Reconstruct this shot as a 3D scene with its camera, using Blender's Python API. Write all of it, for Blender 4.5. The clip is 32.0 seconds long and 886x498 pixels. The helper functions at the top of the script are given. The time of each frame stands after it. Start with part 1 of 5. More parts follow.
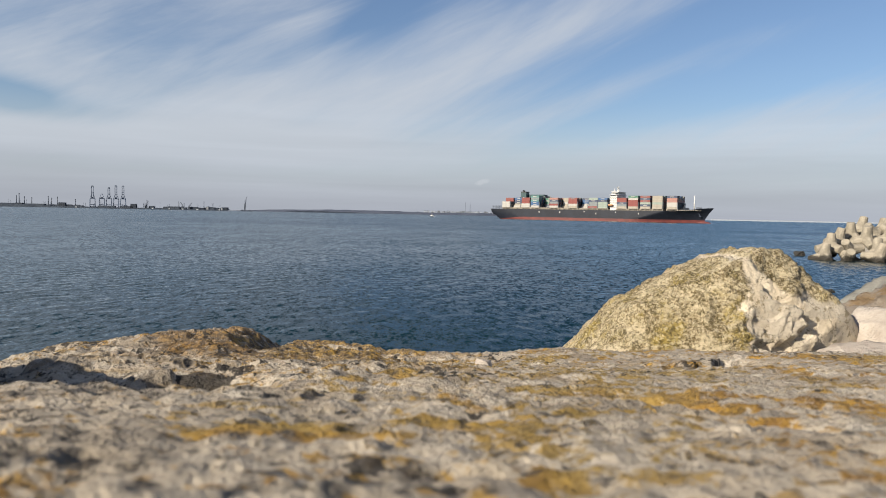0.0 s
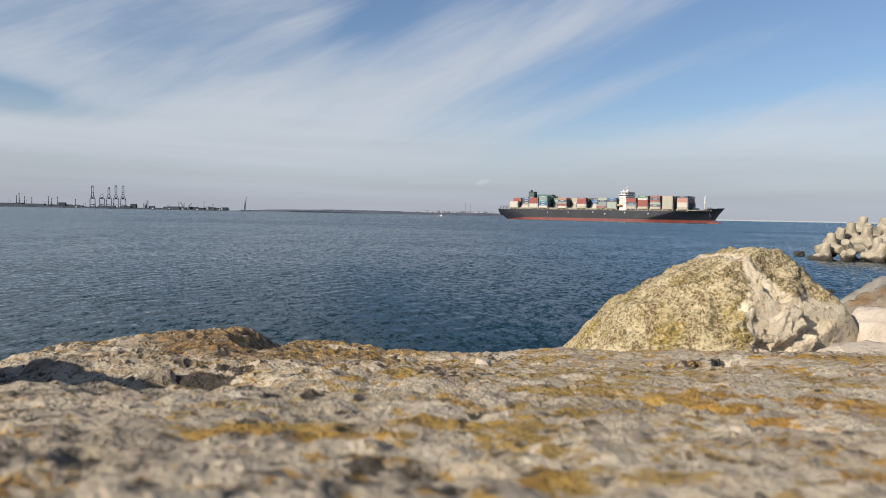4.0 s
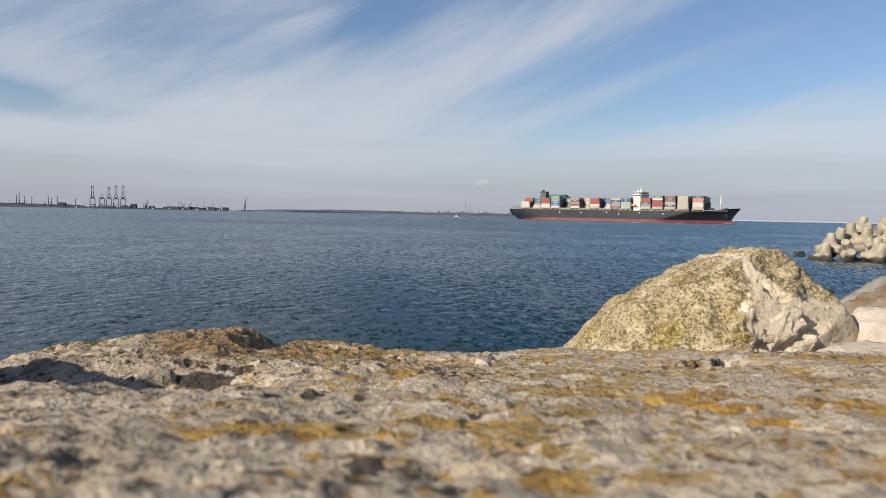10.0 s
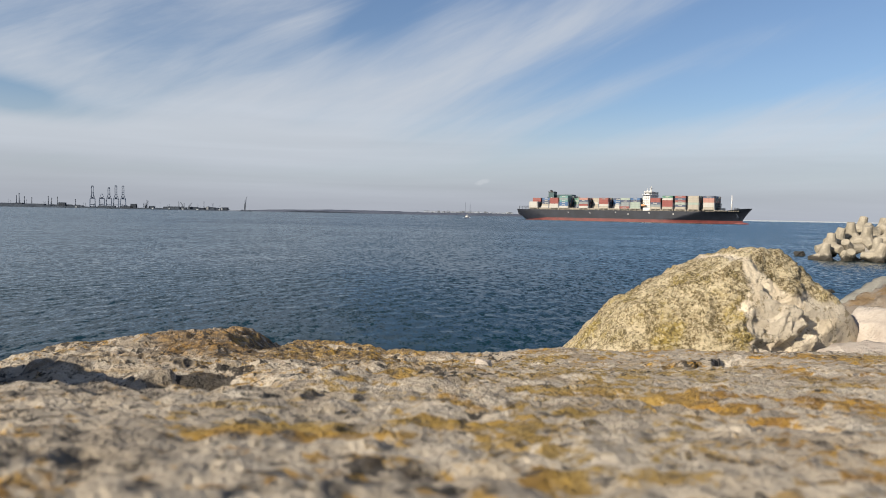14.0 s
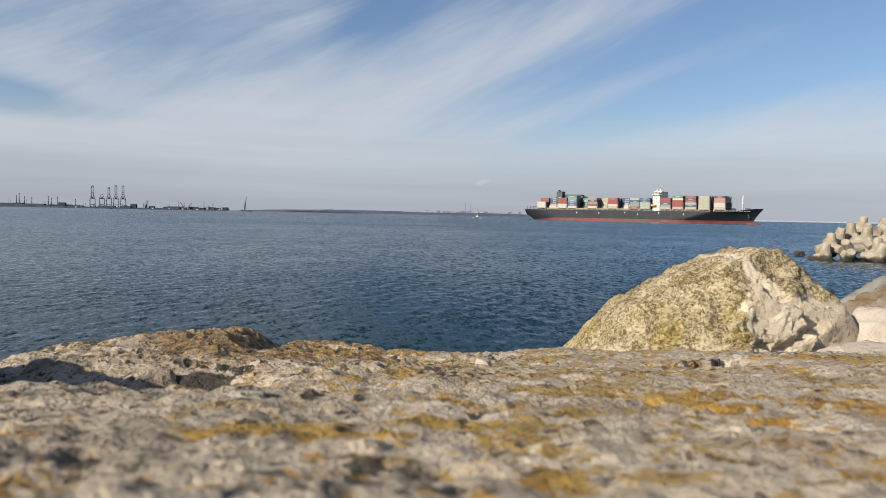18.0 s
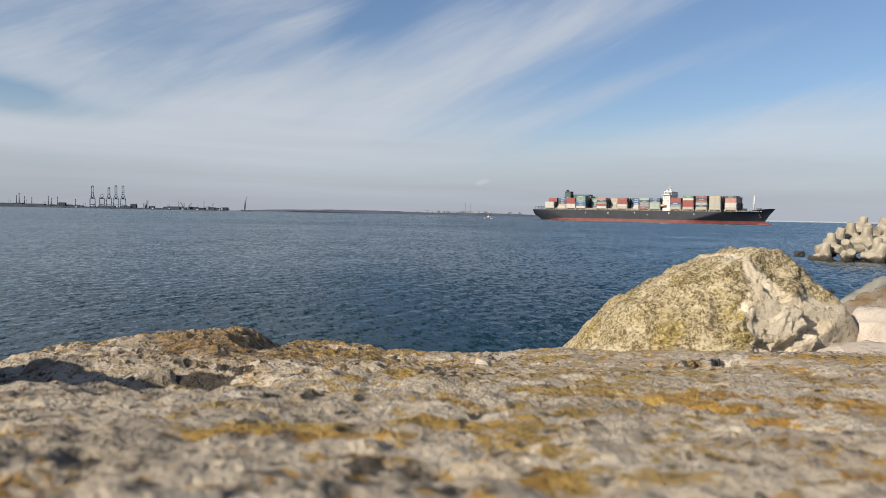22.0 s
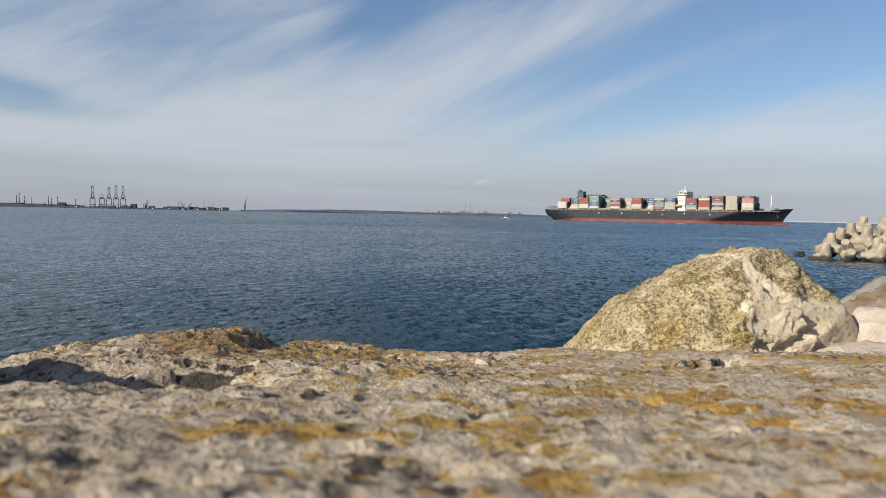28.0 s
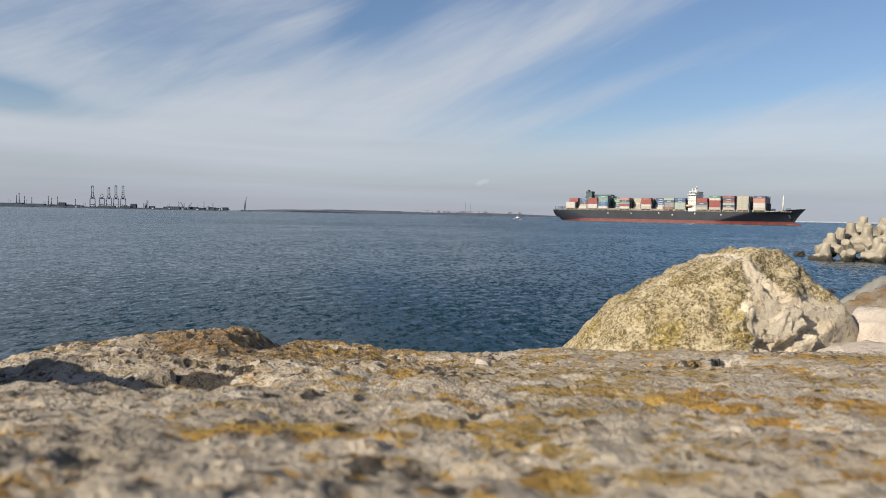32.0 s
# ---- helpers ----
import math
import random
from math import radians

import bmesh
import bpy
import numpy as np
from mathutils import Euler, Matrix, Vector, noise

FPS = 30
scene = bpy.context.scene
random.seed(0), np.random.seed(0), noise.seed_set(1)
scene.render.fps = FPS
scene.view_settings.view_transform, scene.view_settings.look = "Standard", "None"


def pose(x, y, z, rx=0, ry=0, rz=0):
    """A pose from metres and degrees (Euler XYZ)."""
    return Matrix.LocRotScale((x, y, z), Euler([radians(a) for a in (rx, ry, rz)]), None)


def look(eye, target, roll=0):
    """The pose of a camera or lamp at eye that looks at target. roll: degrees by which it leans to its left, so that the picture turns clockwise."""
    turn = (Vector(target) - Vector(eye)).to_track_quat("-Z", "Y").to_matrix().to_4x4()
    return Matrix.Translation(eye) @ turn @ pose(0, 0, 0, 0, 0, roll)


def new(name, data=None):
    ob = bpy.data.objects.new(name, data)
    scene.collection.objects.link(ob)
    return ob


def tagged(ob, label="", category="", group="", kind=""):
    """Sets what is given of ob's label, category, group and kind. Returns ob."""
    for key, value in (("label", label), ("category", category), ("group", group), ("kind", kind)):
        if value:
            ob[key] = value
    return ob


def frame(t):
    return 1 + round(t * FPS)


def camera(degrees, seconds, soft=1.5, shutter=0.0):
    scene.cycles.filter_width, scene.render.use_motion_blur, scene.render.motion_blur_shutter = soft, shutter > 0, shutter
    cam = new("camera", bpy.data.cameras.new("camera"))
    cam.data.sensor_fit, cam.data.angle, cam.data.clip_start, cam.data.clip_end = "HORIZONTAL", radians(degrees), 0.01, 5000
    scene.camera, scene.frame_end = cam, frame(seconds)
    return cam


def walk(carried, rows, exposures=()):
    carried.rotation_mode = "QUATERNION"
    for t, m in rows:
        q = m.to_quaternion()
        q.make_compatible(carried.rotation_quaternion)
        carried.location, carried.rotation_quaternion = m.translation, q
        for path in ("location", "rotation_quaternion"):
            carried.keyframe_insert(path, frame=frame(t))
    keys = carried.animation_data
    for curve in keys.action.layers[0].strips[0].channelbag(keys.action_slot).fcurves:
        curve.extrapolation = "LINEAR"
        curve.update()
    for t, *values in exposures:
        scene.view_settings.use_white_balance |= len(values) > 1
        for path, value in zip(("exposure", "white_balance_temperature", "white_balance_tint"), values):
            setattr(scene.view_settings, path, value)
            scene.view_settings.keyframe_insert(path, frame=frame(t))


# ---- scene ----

# ---------------------------------------------------------------- camera
EYE = 4.5                       # lens height over the sea
cam = camera(66.3, 32.0, 0.6)
cam.data.dof.use_dof = True
cam.data.dof.focus_distance = 3.1
cam.data.dof.aperture_fstop = 10.5
TILT = math.tan(radians(2.92))
CAM_POSE = look((0, 0, EYE), (0, 100, EYE - 100 * TILT), 1.14)
walk(cam, [(0, CAM_POSE), (32, CAM_POSE)], [(0, 0.65), (10, 0.655), (32, 0.625)])

# ---------------------------------------------------------------- world and sun
SUN_TO = Vector((-0.69, -0.49, 0.46)).normalized()
sun_data = bpy.data.lights.new("sun", "SUN")
sun_data.energy, sun_data.angle, sun_data.color = 5.0, radians(0.6), (1.0, 0.885, 0.72)
sun = new("sun", sun_data)
sun.matrix_world = look((0, 0, 300), Vector((0, 0, 300)) - SUN_TO)


class Net:
    """Short hand for node trees."""

    def __init__(self, tree):
        self.tree = tree

    def add(self, kind, **values):
        n = self.tree.nodes.new(kind)
        for key, v in values.items():
            n.inputs[key.replace("_", " ")].default_value = v
        return n

    def link(self, a, b):
        self.tree.links.new(a, b)

    def val(self, x, socket):
        if isinstance(x, (int, float)):
            socket.default_value = x
        else:
            self.link(x, socket)

    def math(self, op, a, b=0.0, clamp=False):
        n = self.tree.nodes.new("ShaderNodeMath")
        n.operation, n.use_clamp = op, clamp
        self.val(a, n.inputs[0]), self.val(b, n.inputs[1])
        return n.outputs[0]

    def step(self, x, lo, hi, a=0.0, b=1.0):
        n = self.tree.nodes.new("ShaderNodeMapRange")
        n.interpolation_type = "SMOOTHSTEP"
        self.val(x, n.inputs[0])
        for i, v in enumerate((lo, hi, a, b)):
            n.inputs[i + 1].default_value = v
        return n.outputs[0]

    def noise(self, vec, scale, detail=4.0, rough=0.55, distortion=0.0):
        n = self.tree.nodes.new("ShaderNodeTexNoise")
        self.link(vec, n.inputs["Vector"])
        n.inputs["Scale"].default_value, n.inputs["Detail"].default_value = scale, detail
        n.inputs["Roughness"].default_value, n.inputs["Distortion"].default_value = rough, distortion
        return n.outputs["Fac"]

    def mix(self, fac, a, b, blend="MIX"):
        n = self.tree.nodes.new("ShaderNodeMix")
        n.data_type, n.blend_type = "RGBA", blend
        self.val(fac, n.inputs[0])
        for x, s in ((a, n.inputs[6]), (b, n.inputs[7])):
            if isinstance(x, tuple):
                s.default_value = (*x[:3], 1)
            else:
                self.link(x, s)
        return n.outputs[2]

    def mapped(self, vec, scale=(1, 1, 1), rot=(0, 0, 0), loc=(0, 0, 0)):
        n = self.tree.nodes.new("ShaderNodeMapping")
        self.link(vec, n.inputs["Vector"])
        n.inputs["Scale"].default_value, n.inputs["Location"].default_value = scale, loc
        n.inputs["Rotation"].default_value = [radians(a) for a in rot]
        return n.outputs[0]

    def turned(self, vec, degrees, scale, loc=(0, 0, 0)):
        """Turned about z first, then stretched along the new axes."""
        return self.mapped(self.mapped(vec, rot=(0, 0, degrees)), scale, loc=loc)


def build_world():
    world = bpy.data.worlds.new("sky")
    scene.world = world
    world.use_nodes = True
    net = Net(world.node_tree)
    net.tree.nodes.clear()
    out = net.add("ShaderNodeOutputWorld")
    bg = net.add("ShaderNodeBackground", Strength=0.758)
    sky = net.add("ShaderNodeTexSky")
    sky.sky_type, sky.sun_disc = "NISHITA", False
    sky.sun_elevation = math.asin(SUN_TO.z)
    sky.sun_rotation = math.atan2(SUN_TO.x, SUN_TO.y)
    sky.air_density, sky.dust_density, sky.ozone_density = 1.0, 1.2, 1.5
    tex = net.add("ShaderNodeTexCoord").outputs["Generated"]
    blue = net.mix(1.0, sky.outputs[0], (0.081, 0.087, 0.098), "MULTIPLY")
    sep = net.add("ShaderNodeSeparateXYZ")
    net.link(tex, sep.inputs[0])
    X, Y, Z = sep.outputs
    # cirrus bands that fan up from the far shore
    az = net.math("ARCTAN2", X, Y)
    el = net.math("ARCSINE", Z)
    comb = net.add("ShaderNodeCombineXYZ")
    net.link(az, comb.inputs[0]), net.link(el, comb.inputs[1])
    flat = comb.outputs[0]
    streak = net.noise(net.turned(flat, -24, (1.5, 8.0, 1)), 1.0, 6.0, 0.58, 0.6)
    broad = net.noise(net.turned(flat, -20, (1.5, 4.5, 1), (3.1, 1.7, 0)), 1.0, 3.0, 0.5, 0.4)
    wisp = net.noise(net.turned(flat, -26, (5.0, 34.0, 1), (1.3, 0.6, 0)), 1.0, 7.0, 0.64, 0.8)
    streak = net.math("ADD", streak, net.math("MULTIPLY", net.math("SUBTRACT", wisp, 0.5), 0.30))
    cover = net.math("ADD", net.math("MULTIPLY", net.math("SUBTRACT", streak, 0.5), 1.0), net.math("MULTIPLY", net.math("SUBTRACT", broad, 0.5), 0.55))
    cover = net.math("ADD", 0.55, net.math("MULTIPLY", cover, net.step(el, 0.02, 0.20, 0.30, 1.0)))
    # clear gaps between the cirrus bands: azimuth, height, reach, slant
    gaps = None
    for a0, e0, ra, re, slant, depth in GAPS:
        da, de = net.math("SUBTRACT", az, a0), net.math("SUBTRACT", el, e0)
        c, s = math.cos(slant), math.sin(slant)
        u = net.math("DIVIDE", net.math("ADD", net.math("MULTIPLY", da, c), net.math("MULTIPLY", de, s)), ra)
        v = net.math("DIVIDE", net.math("SUBTRACT", net.math("MULTIPLY", de, c), net.math("MULTIPLY", da, s)), re)
        r = net.math("ADD", net.math("MULTIPLY", u, u), net.math("MULTIPLY", v, v))
        g = net.math("MULTIPLY", net.math("POWER", 2.718, net.math("MULTIPLY", r, -1.0)), depth)
        gaps = g if gaps is None else net.math("ADD", gaps, g)
    thin = net.step(el, 0.40, 0.85, 0.0, 0.85)      # clearer overhead
    cover = net.math("SUBTRACT", net.math("SUBTRACT", cover, gaps), thin)
    mask = net.math("MULTIPLY", net.step(cover, 0.0, 0.72), 0.90)
    low = net.step(el, 0.17, 0.02)
    mask = net.math("MAXIMUM", mask, net.math("MULTIPLY", low, 0.88))
    # faint level bands low over the horizon
    band = net.noise(net.mapped(flat, (1.6, 26.0, 1), loc=(5, 2, 0)), 1.0, 4, 0.55, 0.3)
    tone = net.math("ADD", 1.0, net.math("MULTIPLY", net.math("SUBTRACT", band, 0.5), net.step(el, 0.20, 0.06, 0.0, 0.42)))
    cloud = net.mix(net.step(el, 0.01, 0.115), CLOUD_LOW, CLOUD_HIGH)
    tc = net.add("ShaderNodeCombineColor")
    for i in range(3):
        net.link(tone, tc.inputs[i])
    cloud = net.mix(1.0, cloud, tc.outputs[0], "MULTIPLY")
    # one small bright puff low over the town
    pu = net.math("DIVIDE", net.math("SUBTRACT", az, 0.056), 0.012)
    pv = net.math("DIVIDE", net.math("SUBTRACT", net.math("SUBTRACT", el, 0.0485), net.math("MULTIPLY", net.math("SUBTRACT", az, 0.056), 0.25)), 0.0045)
    pr = net.math("ADD", net.math("MULTIPLY", pu, pu), net.math("MULTIPLY", pv, pv))
    pr = net.math("ADD", pr, net.math("MULTIPLY", net.math("SUBTRACT", net.noise(flat, 160.0, 3), 0.5), 1.6))
    skyc = net.mix(net.step(pr, 1.2, 0.0, 0.0, 0.20), net.mix(mask, blue, cloud), (0.68, 0.69, 0.71))
    net.link(skyc, bg.inputs[0])
    net.link(bg.outputs[0], out.inputs[0])


CLOUD_LOW = (0.368, 0.393, 0.453)
CLOUD_HIGH = (0.488, 0.520, 0.570)
# azimuth from straight ahead, height over the horizon, half-widths, slant, depth
GAPS = [
    (-0.085, 0.285, 0.085, 0.045, 0.50, 0.40),
    (0.25, 0.225, 0.30, 0.042, 0.30, 0.48),
    (0.34, 0.165, 0.30, 0.024, 0.24, 0.24),
    (0.52, 0.205, 0.26, 0.045, 0.22, 0.52),
    (0.56, 0.31, 0.30, 0.10, 0.2, 0.26),
    (0.55, 0.50, 0.45, 0.14, 0.0, 0.55),
    (-0.585, 0.140, 0.085, 0.022, -0.14, 0.62),
    (-0.30, 0.21, 0.26, 0.05, 0.1, 0.13),
    (0.10, 0.31, 0.12, 0.06, 0.4, 0.18),
    (-0.45, 0.30, 0.26, 0.08, 0.2, 0.10),
    (0.05, 0.38, 0.30, 0.07, 0.30, 0.32),
    (-0.40, 0.090, 0.34, 0.024, 0.0, -0.26),
    (0.02, 0.19, 0.24, 0.026, 0.42, -0.08),
]
build_world()


# ---------------------------------------------------------------- materials
ALBEDO = (0.80, 0.80, 0.80)     # share of light that paint and stone give back, under their grime


def material(name, rough=0.6, metal=0.0):
    m = bpy.data.materials.new(name)
    m.use_nodes = True
    net = Net(m.node_tree)
    bsdf = next(n for n in net.tree.nodes if n.type == "BSDF_PRINCIPLED")
    bsdf.inputs["Roughness"].default_value, bsdf.inputs["Metallic"].default_value = rough, metal
    net.bsdf = bsdf
    net.obj = net.add("ShaderNodeTexCoord").outputs["Object"]
    return m, net


def bump(net, height, strength, distance, after=None):
    n = net.add("ShaderNodeBump", Strength=strength, Distance=distance)
    net.link(height, n.inputs["Height"])
    if after is not None:
        net.link(after, n.inputs["Normal"])
    net.link(n.outputs[0], net.bsdf.inputs["Normal"])
    return n.outputs[0]


def painted(name, colour, rough=0.5, wear=0.25, scale=0.6, metal=0.0):
    """Paint with weathering at two scales."""
    m, net = material(name, rough, metal)
    a = net.noise(net.obj, scale, 5, 0.6)
    b = net.noise(net.obj, scale * 9, 3, 0.6)
    k = net.math("ADD", net.math("MULTIPLY", a, 0.7), net.math("MULTIPLY", b, 0.3))
    dark = tuple(c * (1 - wear) for c in colour)
    light = tuple(min(1, c * (1 + wear * 0.5)) for c in colour)
    net.link(net.mix(1.0, net.mix(net.step(k, 0.3, 0.7), dark, light), ALBEDO, "MULTIPLY"), net.bsdf.inputs["Base Color"])
    bump(net, b, 0.1, 0.02)
    return m


# thick lichen crusts: place, reach and strength
LICHEN_SPOTS = [(0.045, 1.34, 0.05, 0.03, 0.2), (-0.105, 0.395, 0.028, 0.022, 0.34), (-0.015, 0.264, 0.035, 0.02, -0.2), (-0.175, 0.277, 0.03, 0.02, -0.12), (0.01, 0.425, 0.05, 0.022, 0.13), (-0.06, 0.36, 0.05, 0.02, 0.16), (0.30, 0.56, 0.13, 0.06, 0.09), (0.34, 0.98, 0.09, 0.04, 0.14),
                (0.045, 0.30, 0.03, 0.012, 0.06), (0.10, 0.28, 0.05, 0.014, 0.04), (0.85, 1.35, 0.25, 0.12, 0.10), (-0.20, 0.36, 0.10, 0.05, -0.10), (-0.24, 0.50, 0.20, 0.09, -0.08)]


# shade of hollows, pits and ledge faces put into the colour; one black lichen patch
SHADE_AND_CRUST_SPOTS = [(-0.52, 0.88, 0.10, 0.05, 0.26), (-0.330, 0.944, 0.040, 0.014, 0.50), (-0.295, 0.985, 0.04, 0.025, 0.16), (-0.145, 0.276, 0.014, 0.010, 0.38), (-0.030, 0.288, 0.022, 0.010, 0.34), (0.003, 0.258, 0.016, 0.007, 0.34), (-0.070, 0.288, 0.010, 0.007, 0.30), (0.030, 0.487, 0.014, 0.010, 0.26), (-0.044, 0.39, 0.012, 0.010, 0.35), (0.006, 0.282, 0.016, 0.008, 0.35), (0.468, 1.235, 0.014, 0.03, 0.20), (0.54, 1.305, 0.014, 0.03, 0.26)]

# bare pale scars without lichen
PALE_SPOTS = [(0.275, 0.44, 0.045, 0.022, 0.5), (0.39, 0.86, 0.07, 0.03, 0.42), (-0.16, 0.55, 0.028, 0.022, 0.40), (0.05, 0.75, 0.08, 0.03, 0.25), (0.42, 0.70, 0.09, 0.035, 0.30), (0.08, 0.98, 0.10, 0.05, 0.22)]


def slab_material():
    m, net = material("weathered_limestone_with_ochre_lichen", 0.88)
    p = net.obj
    big = net.noise(p, 2.2, 4, 0.55)
    mid = net.noise(p, 11.0, 7, 0.66, 0.5)
    fine = net.noise(p, 60.0, 6, 0.68)
    grain = net.noise(p, 280.0, 3, 0.6)
    base = net.mix(net.step(mid, 0.34, 0.64), (0.35, 0.295, 0.225), (0.61, 0.53, 0.42))
    base = net.mix(net.step(net.noise(net.mapped(p, (1, 2.0, 1), (0, 0, 12)), 6.0, 7, 0.68), 0.51, 0.65, 0, 0.55), base, (0.25, 0.215, 0.17))
    base = net.mix(net.step(fine, 0.56, 0.70), base, (0.60, 0.545, 0.465))
    # ochre lichen crusts in broken patches
    patch = net.noise(net.mapped(p, (1, 1.2, 1), (0, 0, 8), (2.3, 0.4, 0)), 10.5, 7, 0.72, 0.7)
    lich = net.math("ADD", net.math("MULTIPLY", patch, 0.75), net.math("MULTIPLY", big, 0.28))
    lich = net.math("ADD", lich, net.math("MULTIPLY", net.math("SUBTRACT", fine, 0.5), 0.34))
    sep = net.add("ShaderNodeSeparateXYZ")
    net.link(p, sep.inputs[0])
    for bx, by, rx, ry, amt in LICHEN_SPOTS:
        u = net.math("DIVIDE", net.math("SUBTRACT", sep.outputs[0], bx), rx)
        v = net.math("DIVIDE", net.math("SUBTRACT", sep.outputs[1], by), ry)
        r = net.math("ADD", net.math("MULTIPLY", u, u), net.math("MULTIPLY", v, v))
        lich = net.math("ADD", lich, net.math("MULTIPLY", net.math("POWER", 2.718, net.math("MULTIPLY", r, -1.0)), amt))
    lich = net.math("SUBTRACT", lich, net.step(sep.outputs[1], 0.62, 0.40, 0.0, 0.014))
    lmask = net.step(lich, 0.520, 0.575)
    lcol = net.mix(net.step(net.noise(p, 45.0, 5), 0.35, 0.65), (0.25, 0.125, 0.010), (0.53, 0.305, 0.032))
    lcol = net.mix(net.step(big, 0.48, 0.62), lcol, (0.37, 0.245, 0.055))
    # rusty brown growth thick on the swelling at the far end
    far_y = net.math("ADD", sep.outputs[1], net.math("MULTIPLY", net.math("SUBTRACT", patch, 0.5), 0.9))
    side = net.math("ADD", sep.outputs[0], net.math("MULTIPLY", net.math("SUBTRACT", mid, 0.5), 0.5))
    rust = net.math("MULTIPLY", net.step(far_y, 1.16, 1.36), net.math("MULTIPLY", net.step(side, 0.02, -0.18), net.step(side, -0.70, -0.55)))
    col = net.mix(net.math("MULTIPLY", lmask, 0.95), base, lcol)
    col = net.mix(net.math("MULTIPLY", rust, 0.85), col, net.mix(net.step(fine, 0.44, 0.56), (0.085, 0.046, 0.012), net.mix(net.step(side, -0.48, -0.36), (0.36, 0.205, 0.055), (0.46, 0.28, 0.05))))
    bare = net.math("MULTIPLY", net.math("SUBTRACT", mid, 0.5), 0.9)
    for bx, by, rx, ry, amt in PALE_SPOTS:
        u = net.math("DIVIDE", net.math("SUBTRACT", sep.outputs[0], bx), rx)
        v = net.math("DIVIDE", net.math("SUBTRACT", sep.outputs[1], by), ry)
        r = net.math("ADD", net.math("MULTIPLY", u, u), net.math("MULTIPLY", v, v))
        bare = net.math("ADD", bare, net.math("MULTIPLY", net.math("POWER", 2.718, net.math("MULTIPLY", r, -1.0)), amt))
    col = net.mix(net.step(bare, 0.20, 0.30, 0.0, 0.9), col, net.mix(net.step(fine, 0.4, 0.62), (0.56, 0.49, 0.39), (0.70, 0.63, 0.52)))
    # brown and pale streaks along the bedding
    seam = net.noise(net.turned(p, 5, (4.0, 30.0, 8.0), (1.7, 0.3, 0)), 1.0, 7, 0.68, 0.5)
    away = net.step(sep.outputs[1], 0.62, 0.85)
    col = net.mix(net.math("MULTIPLY", net.step(seam, 0.53, 0.62, 0.0, 0.62), away), col, net.mix(net.step(fine, 0.42, 0.60), (0.20, 0.125, 0.040), (0.42, 0.29, 0.12)))
    col = net.mix(net.math("MULTIPLY", net.step(seam, 0.45, 0.37, 0.0, 0.6), away), col, (0.72, 0.65, 0.55))
    # dark pits and specks
    vor = net.add("ShaderNodeTexVoronoi", Scale=34.0)
    net.link(p, vor.inputs["Vector"])
    pit = net.math("MULTIPLY", net.math("MULTIPLY", net.step(vor.outputs["Distance"], 0.36, 0.14), net.step(net.noise(p, 8.0, 3), 0.44, 0.56)), net.step(sep.outputs[0], -0.10, 0.15, 1.0, 0.35))
    dark = net.math("MAXIMUM", net.math("MULTIPLY", pit, 0.88), net.math("MULTIPLY", net.step(net.noise(p, 26.0, 6, 0.72), 0.56, 0.66, 0.0, 0.8), net.step(side, -0.35, 0.10, 1.0, 0.40)))
    col = net.mix(dark, col, (0.06, 0.052, 0.045))
    # random black crust, joined by the shade painted into hollows and cut faces
    crust_shade = net.math("ADD", net.noise(net.mapped(p, loc=(1.5, 6.2, 0)), 4.5, 4, 0.6), net.math("MULTIPLY", net.math("SUBTRACT", fine, 0.5), 1.5))
    for bx, by, rx, ry, amt in SHADE_AND_CRUST_SPOTS:
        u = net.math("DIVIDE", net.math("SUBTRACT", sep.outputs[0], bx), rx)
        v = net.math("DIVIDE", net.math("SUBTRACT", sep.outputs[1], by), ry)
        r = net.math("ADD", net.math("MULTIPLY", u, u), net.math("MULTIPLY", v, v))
        crust_shade = net.math("ADD", crust_shade, net.math("MULTIPLY", net.math("POWER", 2.718, net.math("MULTIPLY", r, -1.0)), amt))
    speck = net.noise(p, 120.0, 6, 0.75)
    col = net.mix(net.math("MULTIPLY", net.step(speck, 0.53, 0.62, 0, 0.75), net.math("MULTIPLY", net.step(sep.outputs[1], 0.3, 0.8, 0.35, 1.0), net.step(side, -0.35, 0.10, 1.0, 0.35))), col, (0.10, 0.085, 0.068))
    near = net.step(sep.outputs[1], 0.70, 0.42)
    blot = net.math("MULTIPLY", net.step(net.noise(net.mapped(p, (1, 1.5, 1), loc=(4, 9, 0)), 48.0, 5, 0.66), 0.575, 0.65), near)
    ob = net.math("MULTIPLY", net.step(net.noise(net.mapped(p, (1, 1.3, 1), loc=(8, 1, 0)), 38.0, 4, 0.62), 0.565, 0.64), near)
    col = net.mix(net.math("MULTIPLY", ob, 0.8), col, lcol)
    col = net.mix(net.math("MULTIPLY", blot, 0.82), col, (0.05, 0.042, 0.036))
    # thin dark partings along the bedding
    bed = net.noise(net.turned(p, 6, (5.0, 26.0, 10.0)), 1.0, 5, 0.62, 0.4)
    line = net.step(net.math("ABSOLUTE", net.math("SUBTRACT", bed, 0.5)), 0.016, 0.004)
    line = net.math("MULTIPLY", net.math("MULTIPLY", line, net.step(sep.outputs[1], 0.6, 0.95)), net.step(net.noise(p, 6.0, 3), 0.42, 0.58, 0.0, 0.6))
    col = net.mix(line, col, (0.05, 0.042, 0.034))
    col = net.mix(net.math("MULTIPLY", net.step(sep.outputs[1], 0.3, 0.8, 0.3, 1.0), net.step(net.noise(net.mapped(p, loc=(7, 3, 1)), 90.0, 6, 0.75), 0.57, 0.65, 0, 0.6)), col, (0.66, 0.62, 0.56))
    col = net.mix(net.step(crust_shade, 0.64, 0.72, 0, 0.93), col, (0.035, 0.030, 0.026))
